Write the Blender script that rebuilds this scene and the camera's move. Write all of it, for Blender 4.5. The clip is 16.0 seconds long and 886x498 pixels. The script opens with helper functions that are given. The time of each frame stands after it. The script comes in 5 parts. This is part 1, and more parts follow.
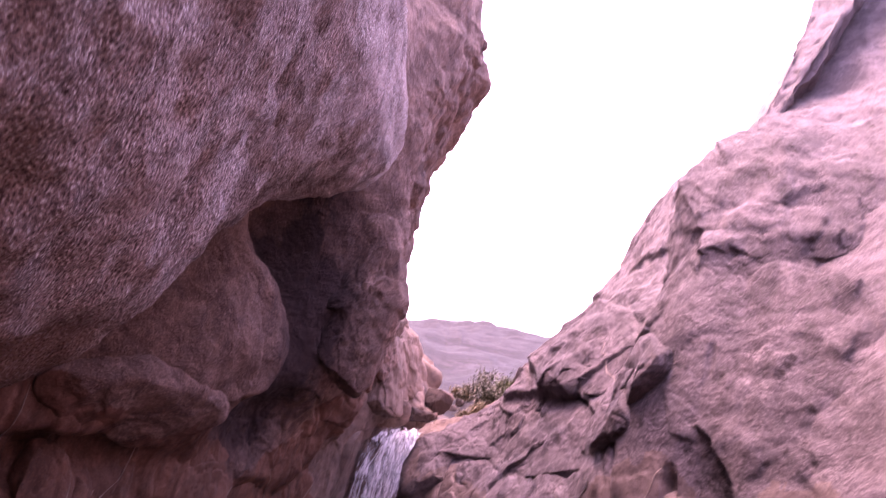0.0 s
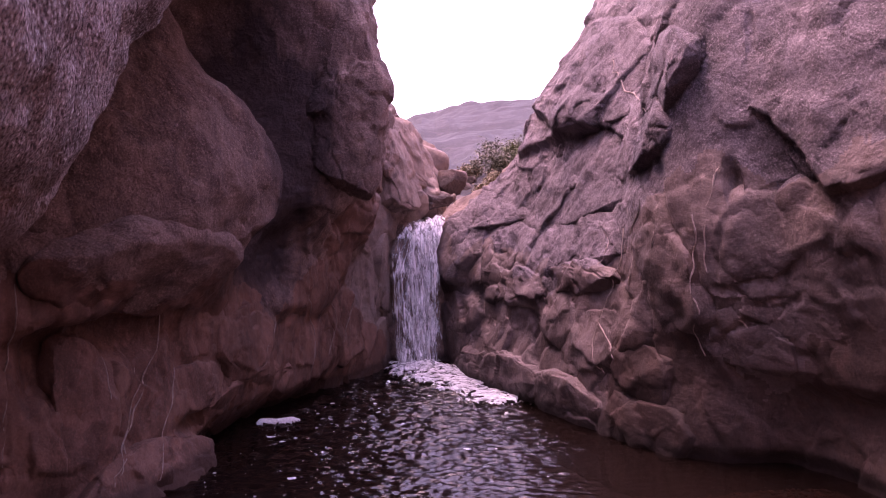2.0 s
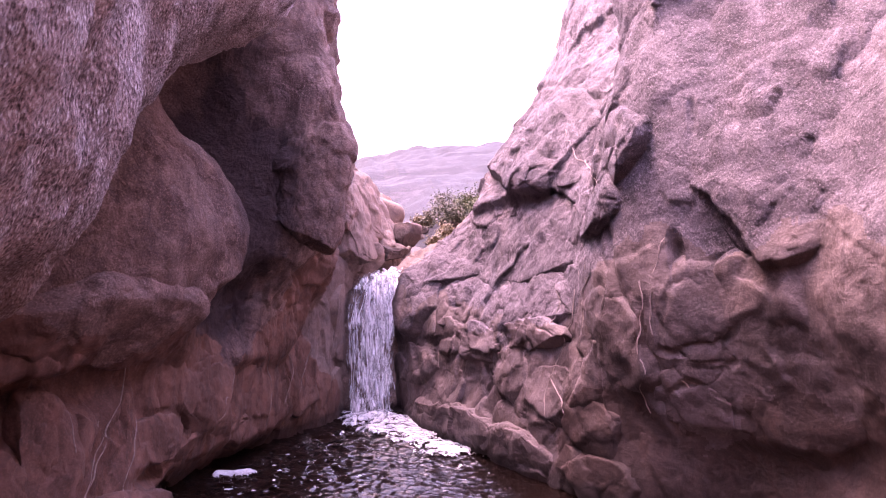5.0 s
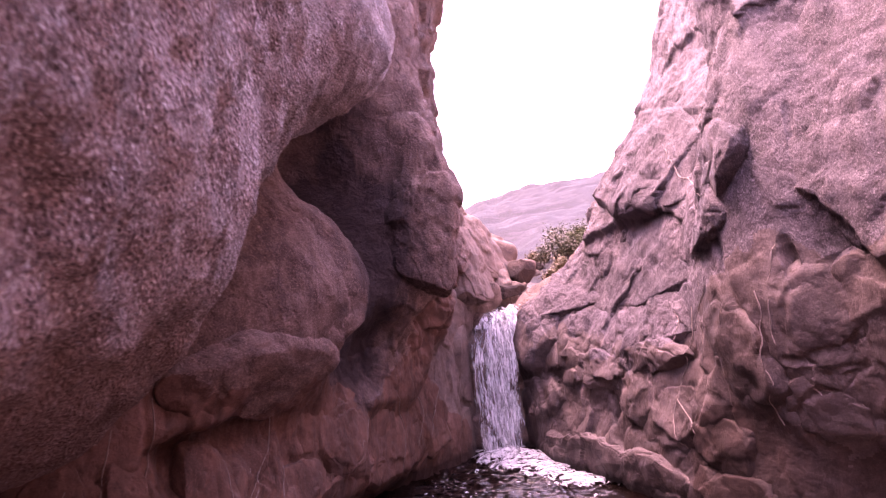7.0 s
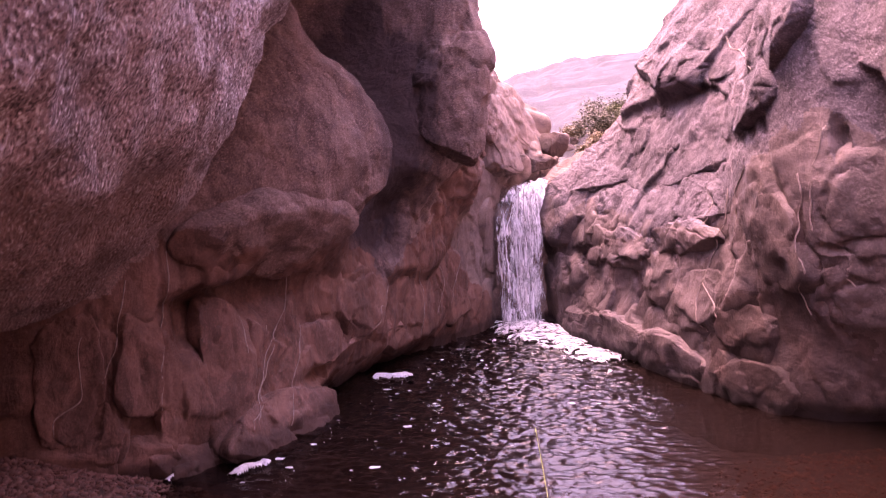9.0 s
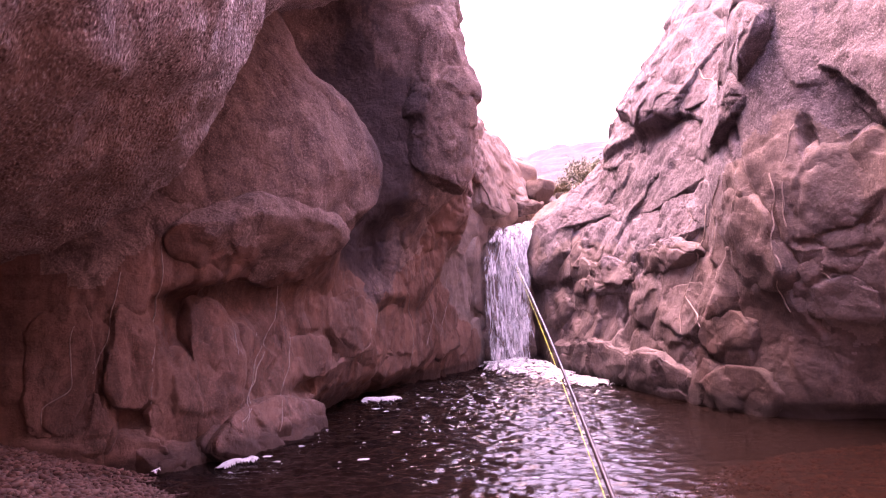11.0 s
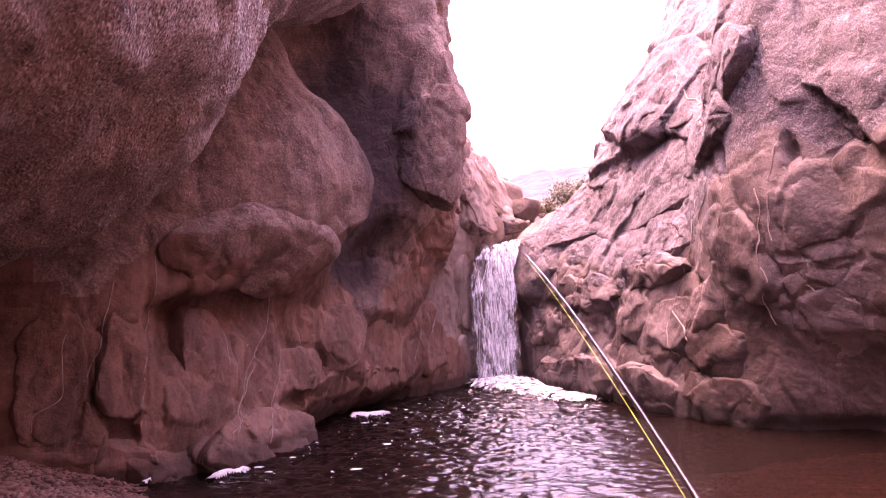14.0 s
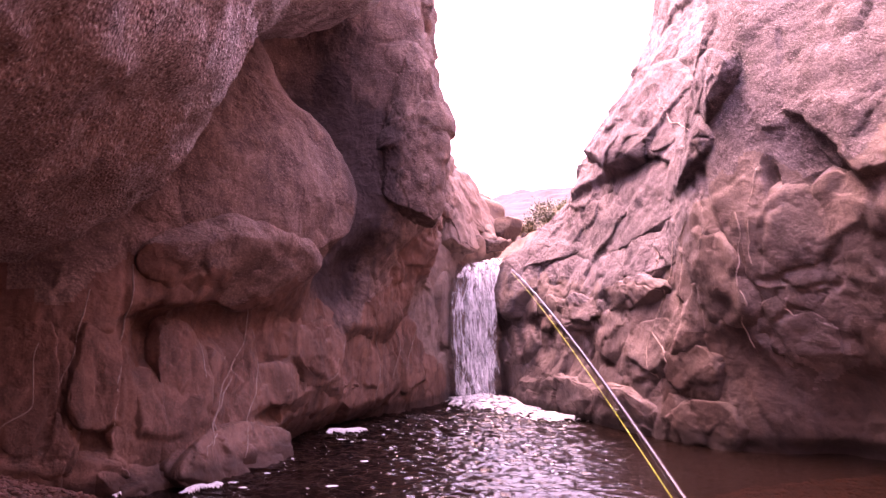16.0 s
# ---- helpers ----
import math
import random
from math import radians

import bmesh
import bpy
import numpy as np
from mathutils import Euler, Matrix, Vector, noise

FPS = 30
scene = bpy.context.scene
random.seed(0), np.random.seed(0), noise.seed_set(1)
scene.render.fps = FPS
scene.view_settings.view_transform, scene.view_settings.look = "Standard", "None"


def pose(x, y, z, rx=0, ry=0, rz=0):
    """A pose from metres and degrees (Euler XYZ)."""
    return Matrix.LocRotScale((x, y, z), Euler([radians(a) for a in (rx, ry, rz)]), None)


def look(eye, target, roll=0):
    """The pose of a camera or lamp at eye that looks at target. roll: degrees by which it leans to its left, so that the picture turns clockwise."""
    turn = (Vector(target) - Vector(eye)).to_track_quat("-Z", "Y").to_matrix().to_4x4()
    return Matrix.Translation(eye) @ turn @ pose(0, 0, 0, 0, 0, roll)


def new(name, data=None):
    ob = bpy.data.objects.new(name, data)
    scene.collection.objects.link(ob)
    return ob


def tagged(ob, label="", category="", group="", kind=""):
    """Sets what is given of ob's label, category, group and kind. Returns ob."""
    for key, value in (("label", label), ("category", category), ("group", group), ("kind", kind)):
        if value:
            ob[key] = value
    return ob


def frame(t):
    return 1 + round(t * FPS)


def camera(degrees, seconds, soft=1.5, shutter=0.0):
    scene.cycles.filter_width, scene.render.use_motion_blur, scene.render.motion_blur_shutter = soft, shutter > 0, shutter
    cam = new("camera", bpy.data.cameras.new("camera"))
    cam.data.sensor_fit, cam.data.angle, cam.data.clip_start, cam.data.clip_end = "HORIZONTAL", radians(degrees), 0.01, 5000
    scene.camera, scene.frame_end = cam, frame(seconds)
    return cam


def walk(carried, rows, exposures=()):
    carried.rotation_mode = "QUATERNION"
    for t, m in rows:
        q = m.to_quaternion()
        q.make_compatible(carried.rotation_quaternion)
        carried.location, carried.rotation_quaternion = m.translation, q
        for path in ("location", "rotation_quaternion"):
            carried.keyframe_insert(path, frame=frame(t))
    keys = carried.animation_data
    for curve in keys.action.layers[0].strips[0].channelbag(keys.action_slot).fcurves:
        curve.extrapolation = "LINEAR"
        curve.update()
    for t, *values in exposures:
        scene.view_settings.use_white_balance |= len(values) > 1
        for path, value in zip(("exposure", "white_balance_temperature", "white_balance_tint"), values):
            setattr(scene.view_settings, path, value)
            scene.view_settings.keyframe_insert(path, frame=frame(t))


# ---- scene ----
from mathutils.bvhtree import BVHTree

cam = camera(62.0, 16.0, soft=1.1, shutter=0.4)
PATH = [
    (0, (0.154, -0.216, 2.041), (0.084, 1.717, 2.55), 15.6),
    (0.5, (-0.011, 0.233, 1.994), (-0.08, 2.202, 2.341), 11.9),
    (1, (0.005, 0.47, 1.954), (0.006, 2.464, 2.113), 6.1),
    (1.5, (0.034, 0.594, 1.919), (0.033, 2.594, 1.912), -0.2),
    (2, (0.039, 0.608, 1.916), (0.053, 2.608, 1.882), -1.9),
    (2.5, (0.05, 0.573, 1.921), (0.096, 2.573, 1.922), -5.0),
    (3, (-0.078, 0.586, 2.045), (0.122, 2.553, 1.744), -1.9),
    (3.2, (-0.037, 0.599, 1.987), (0.097, 2.588, 1.823), -3.9),
    (5.3, (-0.128, 0.275, 2.073), (0.014, 2.268, 2.153), 0.2),
    (5.5, (-0.09, 0.271, 2.065), (-0.063, 2.269, 2.149), 0.7),
    (6, (0.087, -0.163, 2.073), (-0.11, 1.797, 2.418), 5.4),
    (6.5, (0.099, -0.309, 2.018), (-0.252, 1.648, 2.234), 0.8),
    (7, (-0.02, 0.034, 1.992), (-0.173, 2.017, 2.203), -6.1),
    (7.5, (-0.013, 0.285, 1.955), (-0.183, 2.277, 1.95), -7.8),
    (8, (0.098, 0.257, 1.928), (-0.175, 2.238, 1.897), -7.7),
    (8.5, (0.055, 0.304, 1.958), (-0.174, 2.289, 1.866), -7.8),
    (9, (0.043, 0.285, 1.949), (-0.225, 2.263, 1.823), -3.1),
    (9.2, (0.053, 0.268, 1.95), (-0.223, 2.244, 1.817), -1.3),
    (11.3, (0.029, 0.095, 1.182), (-0.195, 2.077, 1.33), -3.3),
    (11.5, (0.012, 0.087, 1.157), (-0.217, 2.066, 1.332), -3.1),
    (12, (0.016, 0.013, 1.139), (-0.227, 1.986, 1.359), -2.5),
    (12.5, (0.0, 0.0, 1.148), (-0.239, 1.977, 1.338), -2.8),
    (13, (-0.002, 0.002, 1.144), (-0.234, 1.981, 1.323), -2.8),
    (13.5, (-0.023, 0.01, 1.155), (-0.227, 1.992, 1.327), -3.1),
    (14, (-0.055, 0.037, 1.164), (-0.228, 2.023, 1.327), -3.0),
    (14.5, (-0.031, 0.015, 1.173), (-0.19, 2.003, 1.325), -3.2),
    (15, (-0.043, -0.017, 1.175), (-0.122, 1.976, 1.324), -2.5),
    (15.5, (-0.054, -0.022, 1.174), (-0.103, 1.972, 1.324), -1.5),
    (16, (-0.077, 0.058, 1.152), (-0.194, 2.044, 1.361), -1.8),
]
EXPOSURES = [(0.0, 3.66, 7800, 77), (0.5, 3.38, 7900, 77), (1.0, 3.30, 7800, 79), (1.5, 3.20, 7800, 80), (2.0, 3.25, 7600, 78), (2.5, 3.42, 7500, 74), (3.0, 3.58, 7350, 71),
             (5.5, 4.17, 7350, 74), (6.0, 4.15, 7600, 75), (7.0, 4.07, 8100, 82), (8.0, 4.10, 8300, 85), (9.0, 4.29, 8500, 85), (11.5, 4.65, 8400, 82), (13.0, 4.69, 8500, 84),
             (14.0, 4.69, 8900, 84), (16.0, 4.53, 9000, 85)]
walk(cam, [(t, look(eye, target, roll)) for t, eye, target, roll in PATH], EXPOSURES)

# ---------------------------------------------------------------- light
SUN_ELEVATION, SUN_AZIMUTH = 66.0, 300.0
world = bpy.data.worlds.new("overcast_sky")
scene.world = world
world.use_nodes = True
wn = world.node_tree.nodes
sky = wn.new("ShaderNodeTexSky")
sky.sky_type = "NISHITA"
sky.sun_disc = False
sky.sun_elevation = radians(SUN_ELEVATION)
sky.sun_rotation = radians(SUN_AZIMUTH)
sky.air_density, sky.dust_density, sky.ozone_density = 1.0, 2.5, 0.0
wn["Background"].inputs["Strength"].default_value = 0.15
world.node_tree.links.new(sky.outputs[0], wn["Background"].inputs["Color"])
sun = new("sun", bpy.data.lights.new("sun", "SUN"))
sun.data.energy, sun.data.angle, sun.data.color = 0.5, radians(50), (1.0, 0.97, 0.94)
az, el = radians(SUN_AZIMUTH), radians(SUN_ELEVATION)
sun.matrix_world = look((0, 0, 0), (-math.sin(az) * math.cos(el), -math.cos(az) * math.cos(el), -math.sin(el)))


# ---------------------------------------------------------------- noise
def lattice(ix, iy, iz, seed):
    h = (ix.astype(np.uint32) * np.uint32(374761393) + iy.astype(np.uint32) * np.uint32(668265263)
         + iz.astype(np.uint32) * np.uint32(2246822519) + np.uint32((seed * 3266489917) % 4294967296))
    h = (h ^ (h >> np.uint32(13))) * np.uint32(1274126177)
    h = (h ^ (h >> np.uint32(15))) * np.uint32(2654435761)
    return (h ^ (h >> np.uint32(16))).astype(np.float64) / 4294967295.0


def value_noise(p, seed=0):
    """Smooth noise from -1 to 1 at the rows of p."""
    f = np.floor(p)
    i = f.astype(np.int64)
    u = p - f
    u = u * u * u * (u * (u * 6 - 15) + 10)
    out = 0
    for dx in (0, 1):
        for dy in (0, 1):
            for dz in (0, 1):
                w = ((u[:, 0] if dx else 1 - u[:, 0]) * (u[:, 1] if dy else 1 - u[:, 1]) * (u[:, 2] if dz else 1 - u[:, 2]))
                out = out + w * lattice(i[:, 0] + dx, i[:, 1] + dy, i[:, 2] + dz, seed)
    return out * 2 - 1


def fbm(p, octaves=4, seed=0, gain=0.5):
    out, amp = 0, 1.0
    for k in range(octaves):
        out = out + amp * value_noise(p * 2.03**k + 17.3 * k, seed + k)
        amp *= gain
    return out


def cells(p, seed=0):
    """Worley cells: gap to the border, a random number for each cell, and the way from the cell's centre."""
    base = np.floor(p).astype(np.int64)
    n = len(p)
    f1, f2 = np.full(n, 9.0), np.full(n, 9.0)
    key, way = np.zeros(n), np.zeros((n, 3))
    for dx in (-1, 0, 1):
        for dy in (-1, 0, 1):
            for dz in (-1, 0, 1):
                c = base + (dx, dy, dz)
                jit = np.stack([lattice(c[:, 0], c[:, 1], c[:, 2], seed + 11 * k) for k in (1, 2, 3)], 1)
                off = p - (c + 0.1 + 0.8 * jit)
                d = np.sqrt((off**2).sum(1))
                near = d < f1
                f2 = np.where(near, f1, np.minimum(f2, d))
                f1 = np.where(near, d, f1)
                key = np.where(near, jit[:, 0], key)
                way = np.where(near[:, None], off, way)
    return f2 - f1, key, way


def fracture(p, size, seed, step=1.0, tilt=1.0, crack=0.0, width=0.06, warp=0.25):
    """Broken rock: blocks of about that size, each set in or out and tilted, with cracks between; metres along the normal."""
    q = p / size + warp * np.stack([fbm(p / np.mean(size) * 0.9 + 31 * k, 3, seed + 50 + k) for k in range(3)], 1)
    gap, key, way = cells(q, seed)
    turn = np.stack([np.cos(key * 91.0), np.sin(key * 57.0), np.cos(key * 33.0 + 1)], 1)
    soft = np.clip(gap / 0.12, 0, 1)
    out = step * (np.mod(key * 7.31, 1.0) - 0.5) + tilt * (way * turn).sum(1)
    return out * (0.65 + 0.35 * soft) - crack * np.exp(-((gap / width) ** 2))


# ---------------------------------------------------------------- meshes
def mesh_of(name, verts, faces, material=None, smooth=True):
    me = bpy.data.meshes.new(name)
    verts, faces = np.asarray(verts, np.float32), np.asarray(faces, np.int32)
    k = faces.shape[1]
    me.vertices.add(len(verts))
    me.vertices.foreach_set("co", verts.ravel())
    me.loops.add(faces.size)
    me.loops.foreach_set("vertex_index", faces.ravel())
    me.polygons.add(len(faces))
    me.polygons.foreach_set("loop_start", np.arange(0, faces.size, k, dtype=np.int32))
    me.polygons.foreach_set("use_smooth", np.full(len(faces), smooth))
    me.update(calc_edges=True)
    if material:
        me.materials.append(material)
    return me


def grid_faces(rows, cols, wrap=False, flip=False):
    r, c = np.meshgrid(np.arange(rows - 1), np.arange(cols if wrap else cols - 1), indexing="ij")
    a, b = r * cols + c, r * cols + (c + 1) % cols
    f = np.stack([a, b, b + cols, a + cols], -1).reshape(-1, 4)
    return f[:, ::-1] if flip else f


def grid_normals(p):
    """Unit normals of a grid of points, rows x columns x 3."""
    n = np.cross(np.gradient(p, axis=0), np.gradient(p, axis=1))
    return n / np.maximum(np.linalg.norm(n, axis=-1, keepdims=True), 1e-9)


def part(name, data, material, parent, label=""):
    """One mesh object under a thing or a part. data: a bmesh or a mesh."""
    if isinstance(data, bmesh.types.BMesh):
        me = bpy.data.meshes.new(name)
        data.to_mesh(me)
        data.free()
        for f in me.polygons:
            f.use_smooth = True
        data = me
    if material and not data.materials:
        data.materials.append(material)
    ob = new(name, data)
    ob.parent = parent
    return tagged(ob, label)


def blur(a, sigma, axis):
    r = max(1, int(3 * sigma))
    k = np.exp(-0.5 * (np.arange(-r, r + 1) / sigma) ** 2)
    k /= k.sum()
    pad = [(r, r) if ax == axis else (0, 0) for ax in range(a.ndim)]
    return np.apply_along_axis(lambda v: np.convolve(v, k, "valid"), axis, np.pad(a, pad, mode="edge"))


def sample(table, x, y, xs, ys):
    """Bilinear lookup of table[x, y] at all pairs of xs and ys."""
    a = np.stack([np.interp(ys, y, row) for row in table], 0)
    return np.stack([np.interp(xs, x, col) for col in a.T], 1)


class Face:
    """A cliff face: a plan line, and how far it stands out from that line by height."""

    def __init__(self, plan, heights, offsets, side, soft=(0.16, 0.16)):
        plan = np.array(plan, float)
        at = np.r_[0, np.cumsum(np.linalg.norm(np.diff(plan, axis=0), axis=1))]
        self.s = np.arange(0, at[-1], 0.05)
        line = np.stack([np.interp(self.s, at, plan[:, k]) for k in (0, 1)], 1)
        self.line = blur(line, 5, 0)
        way = np.gradient(self.line, axis=0)
        way /= np.linalg.norm(way, axis=1, keepdims=True)
        self.out = side * np.stack([way[:, 1], -way[:, 0]], 1)
        self.out = blur(self.out, 6, 0)
        self.out /= np.linalg.norm(self.out, axis=1, keepdims=True)
        self.z = np.arange(heights[0], heights[-1] + 0.01, 0.05)
        t = sample(np.array(offsets, float), at, heights, self.s, self.z)
        self.off = blur(blur(t, soft[0] / 0.05, 0), soft[1] / 0.05, 1)

    def grid(self, s, z):
        line = np.stack([np.interp(s, self.s, self.line[:, k]) for k in (0, 1)], 1)
        out = np.stack([np.interp(s, self.s, self.out[:, k]) for k in (0, 1)], 1)
        off = sample(self.off, self.s, self.z, s, z)
        p = np.zeros((len(s), len(z), 3))
        p[:, :, :2] = line[:, None] + off[:, :, None] * out[:, None]
        p[:, :, 2] = z[None]
        return p, np.concatenate([out, np.zeros((len(s), 1))], 1)


def spaced(*stops):
    """Positions from stop to stop: (start, step), (next, step), ..., (end,)."""
    got = [np.arange(a[0], b[0] - 1e-6, a[1]) for a, b in zip(stops, stops[1:])]
    return np.concatenate(got + [[stops[-1][0]]])


def shaped(s, z, features):
    """Sculpted detail on the unrolled face (along, up), metres out: lumps and hollows, cracks, and ledges that stand out over a line."""
    a, b = np.meshgrid(s, z, indexing="ij")
    out = np.zeros(a.shape)
    for kind, size, *points in features:
        pts = np.array(points, float)
        reach = (3 * max(size[1:3]) if kind == "lump" else 4 * max(size[1:]))
        i0, i1 = np.searchsorted(s, (pts[:, 0].min() - reach, pts[:, 0].max() + reach))
        j0, j1 = np.searchsorted(z, (pts[:, 1].min() - reach, pts[:, 1].max() + reach))
        x, y = a[i0:i1, j0:j1], b[i0:i1, j0:j1]
        if not x.size:
            continue
        if kind == "lump":
            amp, rs, rz, turn, power = size
            c, d = math.cos(radians(turn)), math.sin(radians(turn))
            u, v = x - pts[0, 0], y - pts[0, 1]
            r = np.sqrt(((u * c + v * d) / rs) ** 2 + ((v * c - u * d) / rz) ** 2)
            out[i0:i1, j0:j1] += amp * np.exp(-(r**power))
            continue
        best, side = np.full(x.shape, 1e9), np.zeros(x.shape)
        for p, q in zip(pts, pts[1:]):
            way = q - p
            t = np.clip(((x - p[0]) * way[0] + (y - p[1]) * way[1]) / (way @ way), 0, 1)
            dx, dy = x - p[0] - t * way[0], y - p[1] - t * way[1]
            d = np.hypot(dx, dy)
            sign = (dy * abs(way[0]) - dx * way[1] * np.sign(way[0] or 1)) / np.linalg.norm(way)
            side = np.where(d < best, sign, side)
            best = np.minimum(best, d)
        if kind == "crack":
            depth, width = size
            out[i0:i1, j0:j1] -= depth * np.exp(-((best / width) ** 2))
        else:
            height, edge, fade = size
            up = side if kind == "ledge" else -side
            near = np.exp(-((np.maximum(best - np.abs(side), 0) / (0.3 * fade)) ** 2))
            out[i0:i1, j0:j1] += height * near * np.exp(-np.clip(up, 0, None) / fade) / (1 + np.exp(np.clip(-up / edge, -40, 40)))
    return out


# ---------------------------------------------------------------- materials
def material(name):
    m = bpy.data.materials.new(name)
    m.use_nodes = True
    n = m.node_tree.nodes
    return m, n, m.node_tree.links, n["Principled BSDF"]


def coords(n, l, scale=(1, 1, 1), turn=(0, 0, 0), shift=(0, 0, 0)):
    c, m = n.new("ShaderNodeTexCoord"), n.new("ShaderNodeMapping")
    m.inputs["Scale"].default_value = scale
    m.inputs["Rotation"].default_value = turn
    m.inputs["Location"].default_value = shift
    l.new(c.outputs["Object"], m.inputs["Vector"])
    return m.outputs[0]


def tex_noise(n, l, vec, scale, detail=5.0, rough=0.55, warp=0.0):
    t = n.new("ShaderNodeTexNoise")
    t.inputs["Scale"].default_value, t.inputs["Detail"].default_value = scale, detail
    t.inputs["Roughness"].default_value, t.inputs["Distortion"].default_value = rough, warp
    l.new(vec, t.inputs["Vector"])
    return t.outputs["Fac"]


def ramp(n, l, fac, *stops):
    r = n.new("ShaderNodeValToRGB")
    e = r.color_ramp.elements
    while len(e) < len(stops):
        e.new(0.5)
    for el, (pos, col) in zip(e, stops):
        el.position, el.color = pos, (*col, 1) if len(col) == 3 else col
    l.new(fac, r.inputs[0])
    return r.outputs[0]


def mix(n, l, fac, a, b, blend="MIX"):
    m = n.new("ShaderNodeMix")
    m.data_type, m.blend_type = "RGBA", blend
    for sock, v in ((m.inputs[0], fac), (m.inputs[6], a), (m.inputs[7], b)):
        if isinstance(v, (int, float)):
            sock.default_value = v
        elif isinstance(v, tuple):
            sock.default_value = (*v, 1)
        else:
            l.new(v, sock)
    return m.outputs[2]


def math_node(n, l, op, a, b=0.0):
    m = n.new("ShaderNodeMath")
    m.operation = op
    for sock, v in ((m.inputs[0], a), (m.inputs[1], b)):
        if isinstance(v, (int, float)):
            sock.default_value = v
        else:
            l.new(v, sock)
    return m.outputs[0]


def bump(n, l, height, strength, distance, normal=None):
    b = n.new("ShaderNodeBump")
    b.inputs["Strength"].default_value, b.inputs["Distance"].default_value = strength, distance
    l.new(height, b.inputs["Height"])
    if normal:
        l.new(normal, b.inputs["Normal"])
    return b.outputs[0]


def grey(v):
    return (v, v, v)


def rock_material(name, pale, mid, dark, speckle=0.25, streak=0.3, grain=60.0, rough=0.85, relief=0.02, stretch=(1, 1, 1), pits=0.0, pit_scale=30.0, varnish=None, stain=0.0, dark_area=None):
    """Weathered volcanic rock: patches, mineral speckle, rain streaks, a wet foot at the water and fine relief."""
    m, n, l, b = material(name)
    v = coords(n, l)
    patch = tex_noise(n, l, v, 0.9, 6, 0.6, 0.4)
    col = ramp(n, l, patch, (0.3, dark), (0.5, mid), (0.72, pale))
    blot = tex_noise(n, l, v, 3.6, 8, 0.7, 0.6)
    col = mix(n, l, ramp(n, l, blot, (0.46, grey(0.0)), (0.66, grey(0.6))), col, tuple(c * 0.55 for c in dark))
    col = mix(n, l, ramp(n, l, blot, (0.30, grey(0.45)), (0.44, grey(0.0))), col, tuple(min(0.6, c * 1.25) for c in pale))
    rain = tex_noise(n, l, coords(n, l, (5.0, 5.0, 0.35)), 1.3, 5, 0.6, 0.2)
    col = mix(n, l, ramp(n, l, rain, (0.5, grey(0.0)), (0.72, grey(streak))), col, tuple(c * 0.35 for c in dark))
    if stain:
        dark_patch = tex_noise(n, l, coords(n, l, (1.0, 1.0, 0.7)), 2.3, 9, 0.62, 0.5)
        col = mix(n, l, ramp(n, l, dark_patch, (0.53, grey(0.0)), (0.57, grey(stain))), col, tuple(c * 0.4 for c in dark))
    gv = coords(n, l, stretch, (0.35, 0.5, 0.2))
    spec = tex_noise(n, l, gv, grain, 3, 0.6)
    col = mix(n, l, ramp(n, l, spec, (0.39, grey(speckle)), (0.47, grey(0.0))), col, tuple(c * 0.25 for c in dark))
    col = mix(n, l, ramp(n, l, spec, (0.55, grey(0.0)), (0.64, grey(speckle))), col, tuple(min(0.75, c * 1.8) for c in pale))
    if dark_area:
        # ragged dark area around one point of the cliff: centre, reach
        (cx, cy, cz), (rx, ry, rz) = dark_area
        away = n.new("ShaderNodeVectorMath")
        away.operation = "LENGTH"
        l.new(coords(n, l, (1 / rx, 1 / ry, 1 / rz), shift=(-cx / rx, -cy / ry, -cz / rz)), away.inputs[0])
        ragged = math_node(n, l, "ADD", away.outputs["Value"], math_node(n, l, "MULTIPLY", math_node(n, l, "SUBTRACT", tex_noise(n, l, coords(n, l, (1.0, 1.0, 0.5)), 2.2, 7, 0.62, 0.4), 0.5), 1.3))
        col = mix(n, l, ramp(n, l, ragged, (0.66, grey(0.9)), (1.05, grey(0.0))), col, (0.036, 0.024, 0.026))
    sep = n.new("ShaderNodeSeparateXYZ")
    l.new(v, sep.inputs[0])
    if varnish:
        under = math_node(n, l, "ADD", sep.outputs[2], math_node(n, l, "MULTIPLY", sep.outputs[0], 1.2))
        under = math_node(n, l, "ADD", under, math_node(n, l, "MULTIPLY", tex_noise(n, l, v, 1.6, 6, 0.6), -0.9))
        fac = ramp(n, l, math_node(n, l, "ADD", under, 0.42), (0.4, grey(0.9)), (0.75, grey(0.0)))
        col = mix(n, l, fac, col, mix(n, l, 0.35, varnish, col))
    level = math_node(n, l, "ADD", sep.outputs[2], math_node(n, l, "MULTIPLY", tex_noise(n, l, v, 5.0, 4), -0.22))
    wet = ramp(n, l, level, (0.0, grey(0.8)), (0.08, grey(0.0)))
    col = mix(n, l, wet, col, tuple(c * 0.35 for c in dark))
    l.new(col, b.inputs["Base Color"])
    l.new(ramp(n, l, wet, (0.0, grey(rough)), (0.8, grey(0.7))), b.inputs["Roughness"])
    b.inputs["Specular IOR Level"].default_value = 0.3
    fine = tex_noise(n, l, gv, 26.0, 9, 0.72, 0.1)
    nor = bump(n, l, fine, 1.0, relief)
    nor = bump(n, l, tex_noise(n, l, v, 5.0, 4, 0.6, 0.5), 0.6, relief * 2.5, nor)
    if pits:
        pit = n.new("ShaderNodeTexVoronoi")
        pit.inputs["Scale"].default_value = pit_scale
        l.new(gv, pit.inputs["Vector"])
        nor = bump(n, l, ramp(n, l, pit.outputs["Distance"], (0.1, grey(0.0)), (0.6, grey(1.0))), 0.9, pits, nor)
    l.new(nor, b.inputs["Normal"])
    return m


